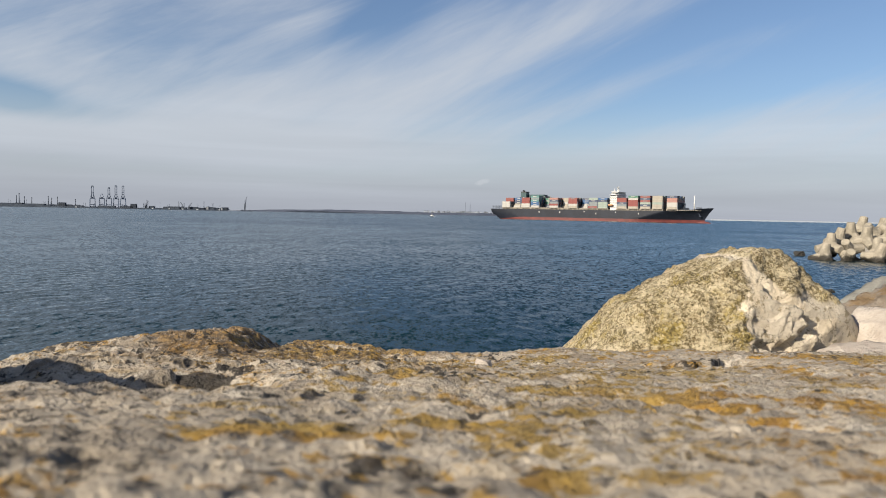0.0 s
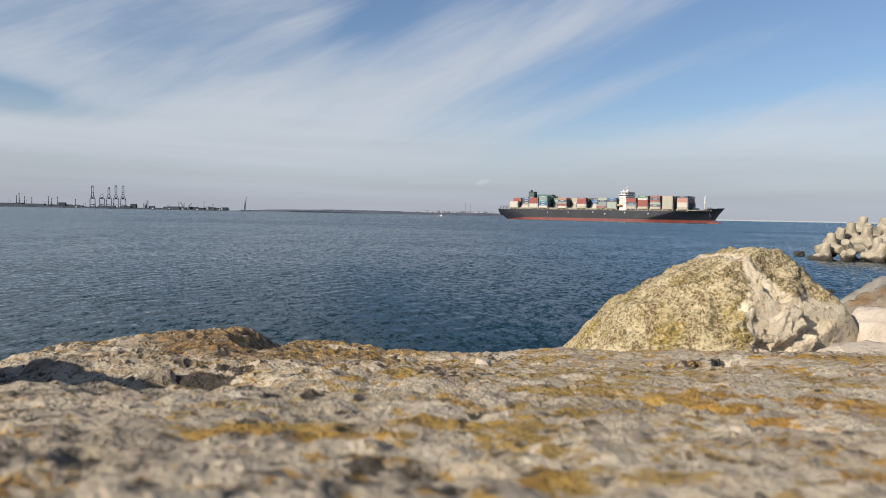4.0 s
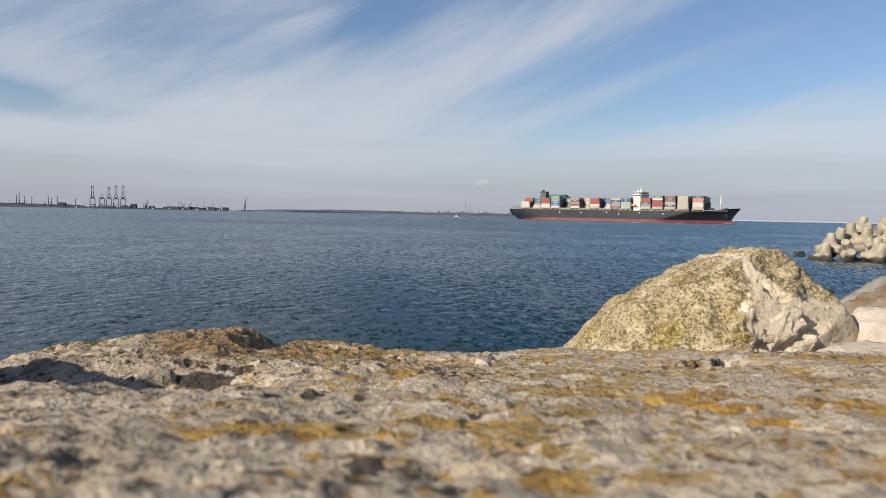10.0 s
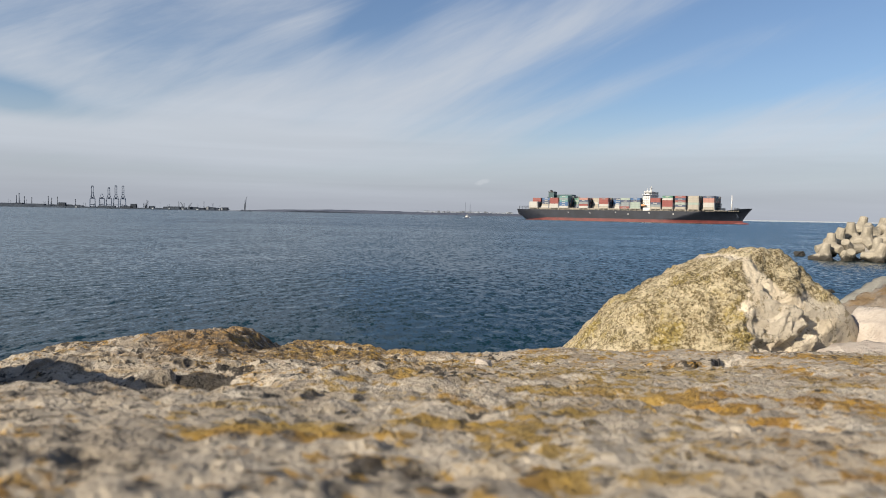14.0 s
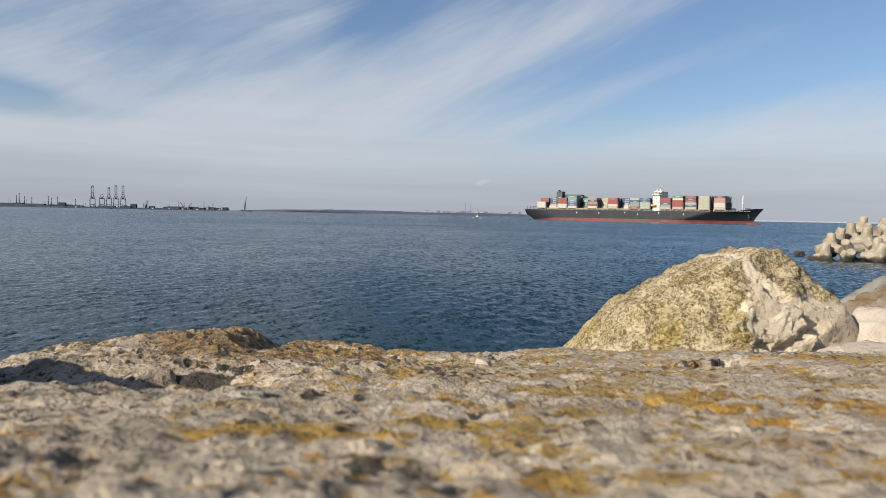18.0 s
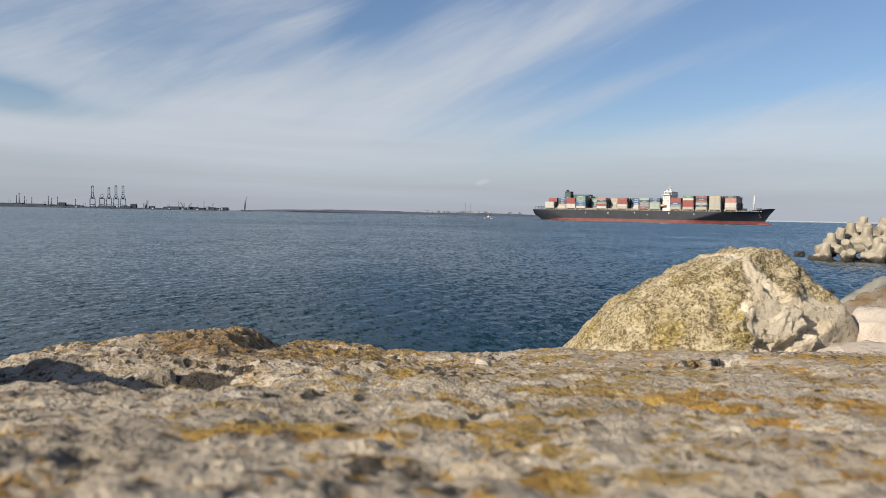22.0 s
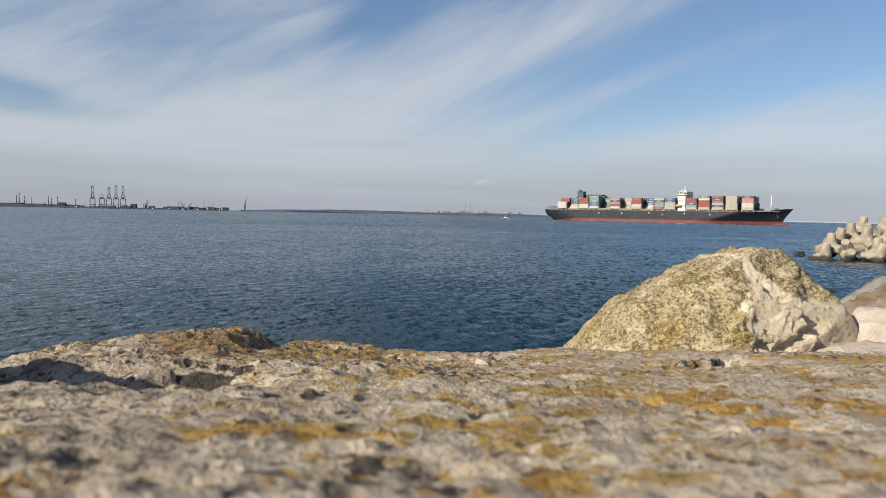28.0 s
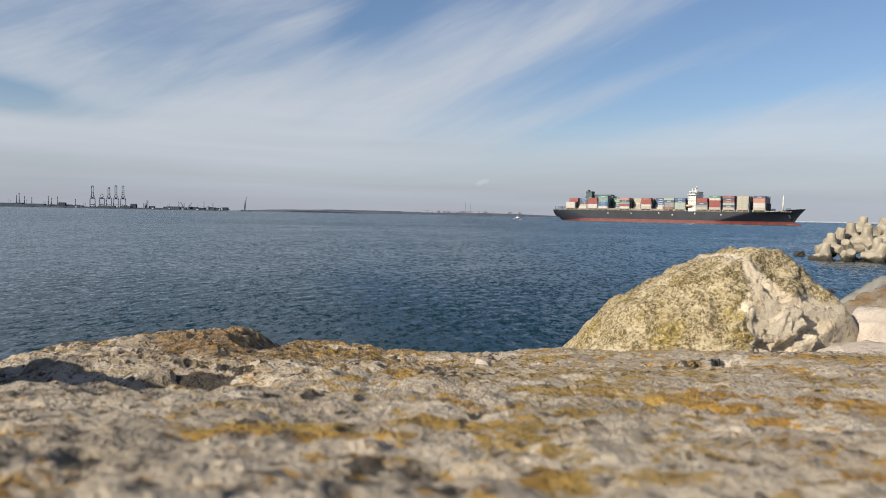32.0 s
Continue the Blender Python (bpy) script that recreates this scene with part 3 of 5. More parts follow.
# ---------------------------------------------------------------- breakwater and foreground rocks
def build_mound():
    """Rubble core of the breakwater along a bent line, 4 m crest."""
    line = [(-300, -30), (-60, -10), (-8, -3.2), (3, -2.0), (9, 4.0), (19, 12), (58, 52), (74, 78), (72, 110)]
    pts = []
    for (a, b), (c, d) in zip(line, line[1:]):
        n = max(2, int(math.hypot(c - a, d - b) / 2.0))
        pts += [(a + (c - a) * i / n, b + (d - b) * i / n) for i in range(n)]
    pts.append(line[-1])
    pts = np.array(pts)
    for _ in range(3):
        pts[1:-1] = 0.25 * pts[:-2] + 0.5 * pts[1:-1] + 0.25 * pts[2:]
    tan = np.gradient(pts, axis=0)
    tan /= np.linalg.norm(tan, axis=1)[:, None]
    left = np.stack((-tan[:, 1], tan[:, 0]), 1)
    offs = np.array([-16, -12, -9, -6, -4.5, -3, -1, 1, 2.2, 3.2, 4.5, 6, 8, 10.5])
    hts = np.array([-2.5, 0.2, 2.2, 3.2, 3.3, 3.3, 3.3, 3.3, 3.1, 2.5, 1.6, 0.7, -0.6, -2.5])
    X = pts[:, 0][:, None] + left[:, 0][:, None] * offs
    Y = pts[:, 1][:, None] + left[:, 1][:, None] * offs
    Z = np.repeat(hts[None], len(pts), 0) + 0.5 * fbm(X * 0.6, Y * 0.6, 3, 0.5, 5)
    ob = new("breakwater_core", grid_mesh("breakwater_core", X, Y, Z, MOUND))
    tagged(ob, "grey-brown rubble core of the breakwater", "breakwater", kind="structure")


build_mound()


def slab_depth(x, d):
    """How far the top of the near rock lies below the lens, d metres ahead and x to the right."""
    g = 0.105 + 0.157 * (d - 0.25)
    g = g + 0.030 * smooth01(-x, 0.80, 1.10) * smooth01(d, 0.7, 1.4)
    # low swelling with an abrupt right end near the far edge
    g = g - 0.061 * smooth01(x, -1.12, -0.58) * (1 - smooth01(x, -0.48, -0.38)) * smooth01(d, 1.2, 1.55)
    g = g - 0.024 * smooth01(x, -0.415, -0.365) * (1 - smooth01(x, -0.28, -0.05)) * smooth01(d, 1.3, 1.6)
    g = g + smooth01(d, 0.8, 1.45) * (0.028 * (1 - smooth01(x, 0.25, 0.6)) + 0.016 * smooth01(-x, 0.35, 0.8))
    g = g - 0.022 * np.exp(-((x - 0.29) / 0.13) ** 2) * smooth01(d, 1.3, 1.6)
    # near ledge, then a hollow behind it; beyond the corner the ledge runs off on the slant and stands higher
    crest = x + d - 0.15 + 0.06 * fbm(x * 8, d * 8, 3, 0.5, 23)
    g = g - 0.072 * (1 + 0.8 * fbm(x * 10, d * 10, 3, 0.5, 19)) * smooth01(-x, 0.43, 0.53) * (1 - smooth01(-x, 0.80, 1.05)) * np.exp(-(crest / 0.07) ** 2)
    wob = 0.05 * fbm(x * 5, x * 0 + 3.3, 3, 0.5, 21)
    led = 1 - smooth01(x, -0.30, -0.12)
    back = d - np.maximum(0.61 + wob, 0.21 - x + 0.5 * wob)
    g = g + 0.075 * led * (1 - 0.55 * smooth01(-x, 0.45, 0.70)) * smooth01(back, 0.0, 0.03) * (1 - smooth01(back, 0.08, 0.42 - 0.18 * smooth01(-x, 0.40, 0.6)))
    g = g + 0.003 * led * np.exp(-((d - 0.56) / 0.10) ** 2)
    # broken ledges on the right, their cut faces turned from the sun
    for cx, cd, w, dep, turn in ((0.462, 1.24, 0.05, 0.050, -0.65), (0.535, 1.31, 0.045, 0.050, -0.6), (0.372, 1.28, 0.03, 0.034, -0.6), (0.385, 1.19, 0.03, 0.024, -0.8), (0.60, 1.42, 0.03, 0.03, -0.6), (0.155, 0.60, 0.014, 0.02, -0.7), (0.172, 0.515, 0.010, 0.014, -0.7)):
        u = (x - cx) * math.cos(turn) + (d - cd) * math.sin(turn)
        v = (d - cd) * math.cos(turn) - (x - cx) * math.sin(turn)
        jag = 0.012 * fbm(v * 40, v * 0 + cx, 3, 0.6, 5)
        g = g + dep * smooth01(u + jag, 0, 0.008) * (1 - smooth01(u, 0.02, 0.16)) * np.exp(-(v / w) ** 4)
    # holes in the hollow behind the near ledge
    for cx, cd, ru, rv, dep in ((-0.325, 0.905, 0.06, 0.03, 0.09), (-0.32, 1.03, 0.06, 0.03, 0.035), (-0.26, 1.02, 0.04, 0.03, 0.03), (-0.17, 0.74, 0.03, 0.015, 0.02), (-0.153, 0.29, 0.013, 0.010, 0.024), (-0.044, 0.39, 0.011, 0.009, 0.022), (0.027, 0.43, 0.013, 0.006, 0.016), (0.006, 0.282, 0.018, 0.009, 0.026),  (0.29, 0.50, 0.012, 0.007, 0.012), (-0.06, 0.60, 0.012, 0.007, 0.014)):
        g = g + dep * smooth01(1.3 - np.hypot((x - cx) / ru, (d - cd) / rv) + 0.8 * fbm(x * 25, d * 30, 3, 0.5, 66), 0.0, 0.9)
    # relief at several scales
    g = g + 0.018 * fbm(x * 1.6, d * 1.9, 3, 0.5, 31)
    rid = np.abs(fbm(x * 6.5, d * 9.5, 4, 0.55, 41))
    nf = smooth01(d, 0.35, 0.95) * (1 - 0.78 * smooth01(x, -0.12, 0.25))
    g = g + (0.15 + 0.85 * nf) * (-0.014 * (rid - 0.10) + 0.011 * fbm(x * 16, d * 24, 4, 0.64, 51))
    g = g + 0.007 * (1 - smooth01(d, 0.40, 0.65)) * fbm(x * 36, d * 48, 3, 0.5, 59)
    g = g + 0.013 * (0.7 + 0.3 * nf) * fbm(x * 52, d * 70, 4, 0.62, 57) + 0.006 * fbm(x * 120, d * 130, 3, 0.6, 58)
    # thin broken strata
    bed = fbm(x * 2.2, d * 16, 4, 0.6, 97)
    g = g + 0.022 * bed * smooth01(d, 0.6, 1.0) * (1 - 0.68 * smooth01(x, -0.1, 0.25))
    step = fbm(x * 3.1 + 2 * d, d * 4.3, 4, 0.55, 91) * 9
    g = g + 0.007 * (0.25 + 0.75 * nf) * (smooth01(step - np.floor(step), 0.4, 0.58) - 0.5)
    pits = smooth01(vnoise(x * 40, d * 44, 61), 0.72, 0.92) * smooth01(vnoise(x * 4, d * 4, 71), 0.35, 0.65)
    return g + 0.010 * (0.25 + 0.75 * nf) * pits


def build_slab():
    xs = axis([(-1.75, -1.1, 0.014), (-1.1, 1.15, 0.0055), (1.15, 2.3, 0.012)])
    ys = axis([(-0.75, 0.12, 0.02), (0.12, 0.75, 0.0045), (0.75, 1.95, 0.0065)])
    X, Y = np.meshgrid(xs, ys)
    G = slab_depth(X, Y)
    edge = 1.70 + 0.10 * fbm(X * 2.3, X * 0 + 7.7, 3, 0.5, 81) - 0.25 * smooth01(-X, 0.75, 1.6)
    roll = np.clip(Y - edge, 0, None)
    G = G + 3.2 * roll ** 1.5 + 1.2 * roll
    wl, wr, wn = (k * fbm(a * 1.8, a * 0 + b, 3, 0.5, b) for a, b, k in ((Y, 101, 0.3), (Y, 103, 0.6), (X, 107, 0.5)))
    for over in (np.clip(-1.2 + wl - X, 0, None), np.clip(X - 1.9 - wr, 0, None), np.clip(-0.42 + wn - Y, 0, None)):
        G = G + 2.4 * over + 14.0 * over ** 2
    Z = EYE - 2.8 * np.tanh(G / 2.8)
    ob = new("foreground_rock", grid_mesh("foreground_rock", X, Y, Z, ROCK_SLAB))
    return tagged(ob, "pale grey limestone armour rock crusted with ochre lichen", "rock")


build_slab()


def chips(p, scale, tilt, groove):
    """Height of small angular facets with cracks between them."""
    dist, points = noise.voronoi(p * scale)
    h = noise.cell_vector(points[0] * 7.3)
    return (tilt * (p * scale - points[0]).dot(h) - groove * max(0.0, 0.12 - (dist[1] - dist[0]))) / scale


def cut_rock(name, centre, planes, mat, label, seed, subdiv=6, rough=0.04, freq=3.0, soft=40.0, hollows=(), flat_from=None):
    """A quarried block: flat faces (normal, distance) with worn edges and broken relief."""
    bm = bmesh.new()
    bmesh.ops.create_icosphere(bm, subdivisions=subdiv, radius=1.0)
    normals = [(Vector(n).normalized(), d) for n, d in planes]
    shift = Vector((seed * 3.7, seed * 1.3, seed * 2.1))
    for v in bm.verts:
        dirn = v.co.normalized()
        inv = sum(max(0.0, n.dot(dirn) / d) ** soft for n, d in normals) ** (1 / soft)
        p = dirn / max(inv, 0.2)
        k = noise.fractal(p * freq + shift, 0.9, 2.1, 5) * rough * 0.6
        k -= abs(noise.noise(p * freq * 1.7 - shift)) * rough * 0.8
        k += rough * 0.30 * noise.noise(p * freq * 5 + shift) - abs(noise.noise(p * freq * 9 + shift)) * rough * 0.45
        k -= rough * 0.36 * abs(noise.noise(p * freq * 18 - shift)) - rough * 0.12 * noise.noise(p * freq * 33)
        if flat_from is not None:
            k += chips(p, 15.0, 0.11, 0.28)
            # the fresh break keeps its flat cleaved facets
            w = max(0.0, min(1.0, (p.x - flat_from) / 0.05)) * max(0.0, min(1.0, (0.69 - 0.85 * p.x + 0.75 * max(0.0, p.x - 0.36) - p.z) / 0.05)) * (1.0 if p.y < 0.1 else 0.0)
            k *= 1 - 0.8 * w
            q = p + 0.05 * Vector((noise.noise(p * 6), noise.noise(p * 6 + shift), noise.noise(p * 6 - shift)))
            k += w * max(0.0, min(1.0, (0.62 - p.x) / 0.12)) * (chips(q + shift, 4.2, 0.26, 0.0) + chips(q - shift, 10.0, 0.13, 0.10) - 0.006)
        for c, r, dep in hollows:
            k -= dep * max(0.0, 1 - ((p - Vector(c)).length / r) ** 2) * (1 + 0.8 * noise.noise(p * 9))
        v.co = p + dirn * k
    ob = part(name, bm, mat, None, smooth=True)
    ob.location = centre
    return tagged(ob, label, "rock")


def build_rocks():
    big = [((-0.79, 0.04, 0.61), 0.505), ((-0.432, 0.06, 0.902), 0.452), ((0.0, 0.06, 1), 0.612), ((0.72, 0.05, 0.694), 0.715), ((0.96, 0.0, 0.29), 0.83),
           ((-0.30, -0.78, 0.55), 0.46), ((-0.55, -0.70, 0.42), 0.56), ((0.24, -0.89, 0.42), 0.505), ((0.42, -0.83, 0.38), 0.565), ((0.28, -0.78, 0.56), 0.535), ((0.44, -0.88, 0.14), 0.57), ((0.22, -0.90, 0.36), 0.505),
           ((0.46, -0.88, -0.06), 0.485), ((0.36, -0.92, 0.12), 0.54), ((0.30, -0.86, 0.42), 0.50), ((0.48, -0.87, 0.05), 0.55), ((0.74, -0.60, 0.10), 0.76), ((0.15, -0.97, 0.10), 0.56), ((0.30, -0.93, -0.32), 0.52),
           ((-0.2, 0.9, 0.4), 0.6), ((0.4, 0.9, 0.1), 0.65), ((-1, 0.1, -0.1), 0.78), ((1, 0, -0.2), 0.83), ((0, 0, -1), 0.75),
           ((-0.4, -0.9, -0.2), 0.62), ((0.85, -0.5, 0.0), 0.76)]
    cut_rock("boulder", (1.42, 3.7, EYE - 0.76), big, ROCK_BOULDER,
             "large rough limestone boulder with green-ochre growth and a pale broken face", 3, 7, 0.050, 3.0, 60,
             [((0.16, -0.46, 0.155), 0.05, 0.05), ((0.22, -0.44, 0.150), 0.045, 0.05), ((0.28, -0.41, 0.145), 0.04, 0.06), ((0.335, -0.385, 0.155), 0.045, 0.08),
              ((0.385, -0.35, 0.195), 0.045, 0.07), ((0.43, -0.32, 0.225), 0.04, 0.05), ((0.475, -0.29, 0.26), 0.03, 0.03)], 0.10)
    pale = [((-1, -0.1, 0.22), 0.74), ((-0.12, -0.25, 1), 0.50), ((-0.65, -0.2, 0.78), 0.62), ((0, 0.1, 1), 0.56), ((-0.6, -0.8, 0), 0.8), ((0.3, -0.9, 0.1), 0.8),
            ((1, 0, 0), 1.3), ((0, 1, 0.2), 0.8), ((-0.9, 0.4, 0), 0.85), ((0, 0, -1), 0.8)]
    cut_rock("pale_rock", (2.77, 3.16, EYE - 0.89), [(n, d * 0.89) for n, d in pale], ROCK_PALE, "pale pinkish limestone block on the breakwater", 5, 6, 0.05, 3.2, 16.0)
    low = [((-0.1, -0.15, 1), 0.26), ((-0.6, -0.3, 0.7), 0.42), ((-1, -0.2, 0.2), 0.56), ((0.2, -0.9, 0.35), 0.42), ((1, 0, 0), 0.8), ((0, 1, 0.2), 0.5), ((0, 0, -1), 0.5), ((-0.5, -0.8, 0.2), 0.5)]
    cut_rock("low_rock", (2.42, 2.9, EYE - 0.875), low, ROCK_PALE, "low pale limestone block wedged between the boulder and its neighbour", 11, 6, 0.05, 3.4, 24.0)
    ochre = [((-0.397, 0, 0.918), 1.32), ((0, -0.1, 1), 1.30), ((-1, 0, 0.1), 2.0), ((1, 0, 0), 1.9), ((0, -1, 0.2), 1.1), ((0, 1, 0.2), 1.2), ((0, 0, -1), 0.9)]
    cut_rock("ochre_rock", (6.45, 7.9, EYE - 1.92), ochre, ROCK_OCHRE, "flat ochre-stained limestone slab sloping to the sea", 7, 6, 0.13, 2.6)
    cut_rock("grey_rock", (8.1, 11.2, EYE - 1.62), [((-0.5, -0.2, 0.85), 0.62), ((0, 0, 1), 0.7), ((-1, -0.3, 0), 0.9), ((1, 0, 0), 1), ((0, -1, 0), 0.8), ((0, 1, 0), 0.8), ((0, 0, -1), 0.9)],
             ROCK_GREY, "grey limestone block beside the sloping slab", 9, 5, 0.05, 1.8)
    wet = [((0, 0, 1), 0.45), ((-0.6, -0.3, 0.7), 0.6), ((0.7, -0.3, 0.6), 0.7), ((-1, 0, 0), 0.9), ((1, 0, 0), 0.9), ((0, -1, 0), 0.6), ((0, 1, 0), 0.6), ((0, 0, -1), 0.5)]
    for x, y, z, k in ((46.9, 89, 0.30, 0.75), (24.9, 43.5, 0.0, 0.45)):
        cut_rock("wet_rock", (x, y, z), [(n, d * k) for n, d in wet], ROCK_WET, "low wet black rock awash in the sea", int(x), 5, 0.22, 1.6, 12)


build_rocks()
cut_rock("pebble", (0.084, 1.31, EYE + 0.006 - float(slab_depth(np.array([0.084]), np.array([1.31]))[0])), [((0.1, 0, 1), 0.013), ((-0.7, -0.4, 0.5), 0.013), ((0.8, -0.3, 0.4), 0.014), ((0, -1, 0.2), 0.014), ((-1, 0.3, -0.3), 0.017), ((1, 0.4, 0), 0.018), ((0, 1, 0), 0.014), ((0, 0, -1), 0.02)],
         ROCK_PALE, "small pale pebble caught on the lichen-crusted rock", 13, 4, 0.004, 40.0)


# ---------------------------------------------------------------- tetrapods
def tetrapod_mesh():
    """Four blunt tapering concrete legs that meet in one hub."""
    legs = [Vector(v).normalized() for v in ((0, 0, 1), (0.943, 0, -0.333), (-0.471, 0.816, -0.333), (-0.471, -0.816, -0.333))]
    bm = bmesh.new()
    sides = 12
    for a in legs:
        turn = a.to_track_quat("Z", "Y").to_matrix()
        rings = []
        for r, z in ((0.98, 0.0), (0.84, 0.35), (0.715, 0.7), (0.63, 1.05), (0.575, 1.4), (0.545, 1.76), (0.52, 1.83), (0.47, 1.86)):
            ring = []
            for i in range(sides):
                t = 2 * math.pi * i / sides
                p = turn @ Vector((r * math.cos(t), r * math.sin(t), z))
                ring.append(bm.verts.new(p * (1 + 0.018 * noise.noise(p * 2.0))))
            rings.append(ring)
        for lo, hi in zip(rings, rings[1:]):
            for i in range(sides):
                f = bm.faces.new((lo[i], lo[(i + 1) % sides], hi[(i + 1) % sides], hi[i]))
                f.smooth = False
        bm.faces.new(rings[-1])
    me = bpy.data.meshes.new("tetrapod")
    bm.to_mesh(me)
    bm.free()
    me.materials.append(CONCRETE)
    return me


def build_tetrapods():
    me = tetrapod_mesh()
    rng = random.Random(11)
    # toe row first, then up the slope: height, set back, first place, count
    for row, (z, back, x0, n) in enumerate(((0.3, 0.0, 45.3, 7), (1.25, 1.9, 46.6, 7), (2.2, 3.2, 48.8, 6), (2.9, 4.8, 51.0, 5), (3.4, 6.6, 53.2, 4))):
        for i in range(n):
            x, y = x0 + i * 2.35 + rng.uniform(-0.3, 0.3), 80.4 + back - i * 1.0 + rng.uniform(-0.35, 0.35)
            lean = 16 if rng.random() < 0.62 else 58
            ob = new("tetrapod", me)
            ob.matrix_world = pose(x, y, z + rng.uniform(-0.25, 0.3), rng.uniform(-lean, lean), rng.uniform(-lean, lean), rng.uniform(0, 120)) @ Matrix.Scale(0.90, 4)
            tagged(ob, "weathered concrete tetrapod heaped on the breakwater slope", "tetrapod", "tetrapods on the breakwater")


build_tetrapods()


# ---------------------------------------------------------------- container ship
# ship space: x forward from the stern, y to port, z up from the water
LENGTH, HALF, DECK, RED_TOP = 290.0, 20.0, 14.0, 3.5


def hull_half(x, z):
    """Half-breadth of the hull at x and height z."""
    w = min(1.0, max(0.0, (z + 4) / (DECK + 4)))
    stem = 279.0 + 11.0 * max(0.0, (z - 3) / 16.0) ** 1.3
    run = 60.0 - 42.0 * w
    knuckle = 200.0 + 3.3 * max(0.0, z - 3.0)
    t = max(0.0, min(1.0, (stem - x) / (stem - knuckle)))
    fore = 1 - (1 - t) ** (1.0 + 0.55 * w)
    floor_aft = 0.30 + 0.70 * w ** 0.8
    u = max(0.0, min(1.0, (x + 7) / (run + 10)))
    aft = floor_aft + (1 - floor_aft) * (1 - (1 - u) ** 2.2)
    if z < 3.0:
        cut = 12.0 * max(0.0, (3.0 - z) / 7.0) + 3.0
        aft *= max(0.03, min(1.0, (x + 1) / cut)) if x < cut - 1 else 1.0
    return max(0.02, HALF * fore * aft) if t > 0 else 0.02


def top_edge(x):
    """Height of the deck edge: level, rising to the forecastle."""
    return DECK + 4.0 * float(smooth01(np.array(x), 248.0, 288.0))


def red_edge(x):
    """Top of the red paint: it runs out under the rising counter at the stern."""
    return 0.5 + (RED_TOP - 0.5) * float(smooth01(np.array(x), 6.0, 44.0))


def hull_band(name, levels, mat, parent, label):
    """A closed shell of the hull between heights; each level is a number or a function of x."""
    xs = [-5, -4, -2.5, 0, 2.5, 5, 8, 12, 17, 23, 30, 40, 60, 100, 150, 190] + list(range(205, 292, 3)) + [292]
    bm = bmesh.new()
    rows = []
    for side in (1, -1):
        grid = []
        for x in xs:
            col = []
            for lv in levels:
                z = lv(x) if callable(lv) else lv
                stem = 279.0 + 11.0 * max(0.0, (z - 3) / 16.0) ** 1.3
                xx = min(x, stem)
                aft = 8.0 * max(0.0, (DECK - 4 - z) / 14.0) - 5
                xx = max(xx, aft)
                col.append(bm.verts.new((xx, side * hull_half(xx, z), z)))
            grid.append(col)
        rows.append(grid)
        for a, b in zip(grid, grid[1:]):
            for j in range(len(levels) - 1):
                q = (a[j], b[j], b[j + 1], a[j + 1])
                bm.faces.new(q if side < 0 else q[::-1])
    p, s = rows
    for j in range(len(levels) - 1):
        bm.faces.new((p[0][j], p[0][j + 1], s[0][j + 1], s[0][j]))
    for i in range(len(xs) - 1):
        for j in (0, len(levels) - 1):
            bm.faces.new((p[i][j], p[i + 1][j], s[i + 1][j], s[i][j]))
    bmesh.ops.remove_doubles(bm, verts=bm.verts, dist=0.01)
    return part(name, bm, mat, parent, label, smooth=False)


def container_mesh(colour):
    """A forty-foot box with corner posts and corrugated sides; x along, base at z 0."""
    bm = bmesh.new()
    box(bm, 0.06, 12.13, -1.19, 1.19, 0.08, 2.53)
    for x0, x1 in ((0, 0.18), (12.01, 12.19)):
        for y0 in (-1.22, 1.07):
            box(bm, x0, x1, y0, y0 + 0.15, 0, 2.59)
    for z0 in (0.0, 2.47):
        for y0 in (-1.22, 1.10):
            box(bm, 0.18, 12.01, y0, y0 + 0.12, z0, z0 + 0.12)
    for k in range(14):
        x = 0.55 + k * 0.82
        for y0 in (-1.215, 1.185):
            box(bm, x, x + 0.4, y0, y0 + 0.03, 0.14, 2.45)
    bm.faces.ensure_lookup_table()
    k = len(bm.faces)
    if colour in ("navy", "blue", "teal", "green", "maroon"):
        # plain pale bar where the line's mark stands
        for y0 in (-1.235, 1.205):
            box(bm, 3.6, 8.4, y0, y0 + 0.03, 0.95, 1.65)
    bm.faces.ensure_lookup_table()
    for f in bm.faces[k:]:
        f.material_index = 1
    me = bpy.data.meshes.new("container")
    bm.to_mesh(me)
    bm.free()
    me.materials.append(BOX[colour])
    me.materials.append(BOX["grey" if colour == "maroon" else "white"])
    return me


# bays from aft to forward: start, base height, outer stack bottom to top, colours of the inner rows' top tiers
BAYS = [
    (13.0, "white white white", "red maroon", 0),
    (28.6, "white cream navy navy blue", "navy grey", 3),
    (43.5, "white white red red red", "red green", 0),
    (57.3, "white blue blue teal grey teal", "teal green", 0),
    (71.6, "navy grey green sage green", "green sage", 6),
    (85.0, "white red grey navy pink", "pink navy", 0),
    (98.8, "cream cream white cream cream", "cream sage", 5),
    (112.2, "cream white red red maroon", "navy navy", 0),
    (126.0, "white white blue blue navy", "blue navy", 5),
    (139.2, "maroon grey grey navy sage", "sage green", 1),
    (152.8, "sage sage sage navy blue", "blue navy", 0),
    (177.5, "cream grey navy red red", "maroon navy", 0),
    (192.0, "cream red red red white green", "green red", 0),
    (207.0, "cream navy sage maroon navy maroon", "maroon red", 0),
    (222.0, "cream cream sage cream cream cream", "cream sage", 0),
    (238.5, "cream white white pink pink navy", "navy blue", 0),
]


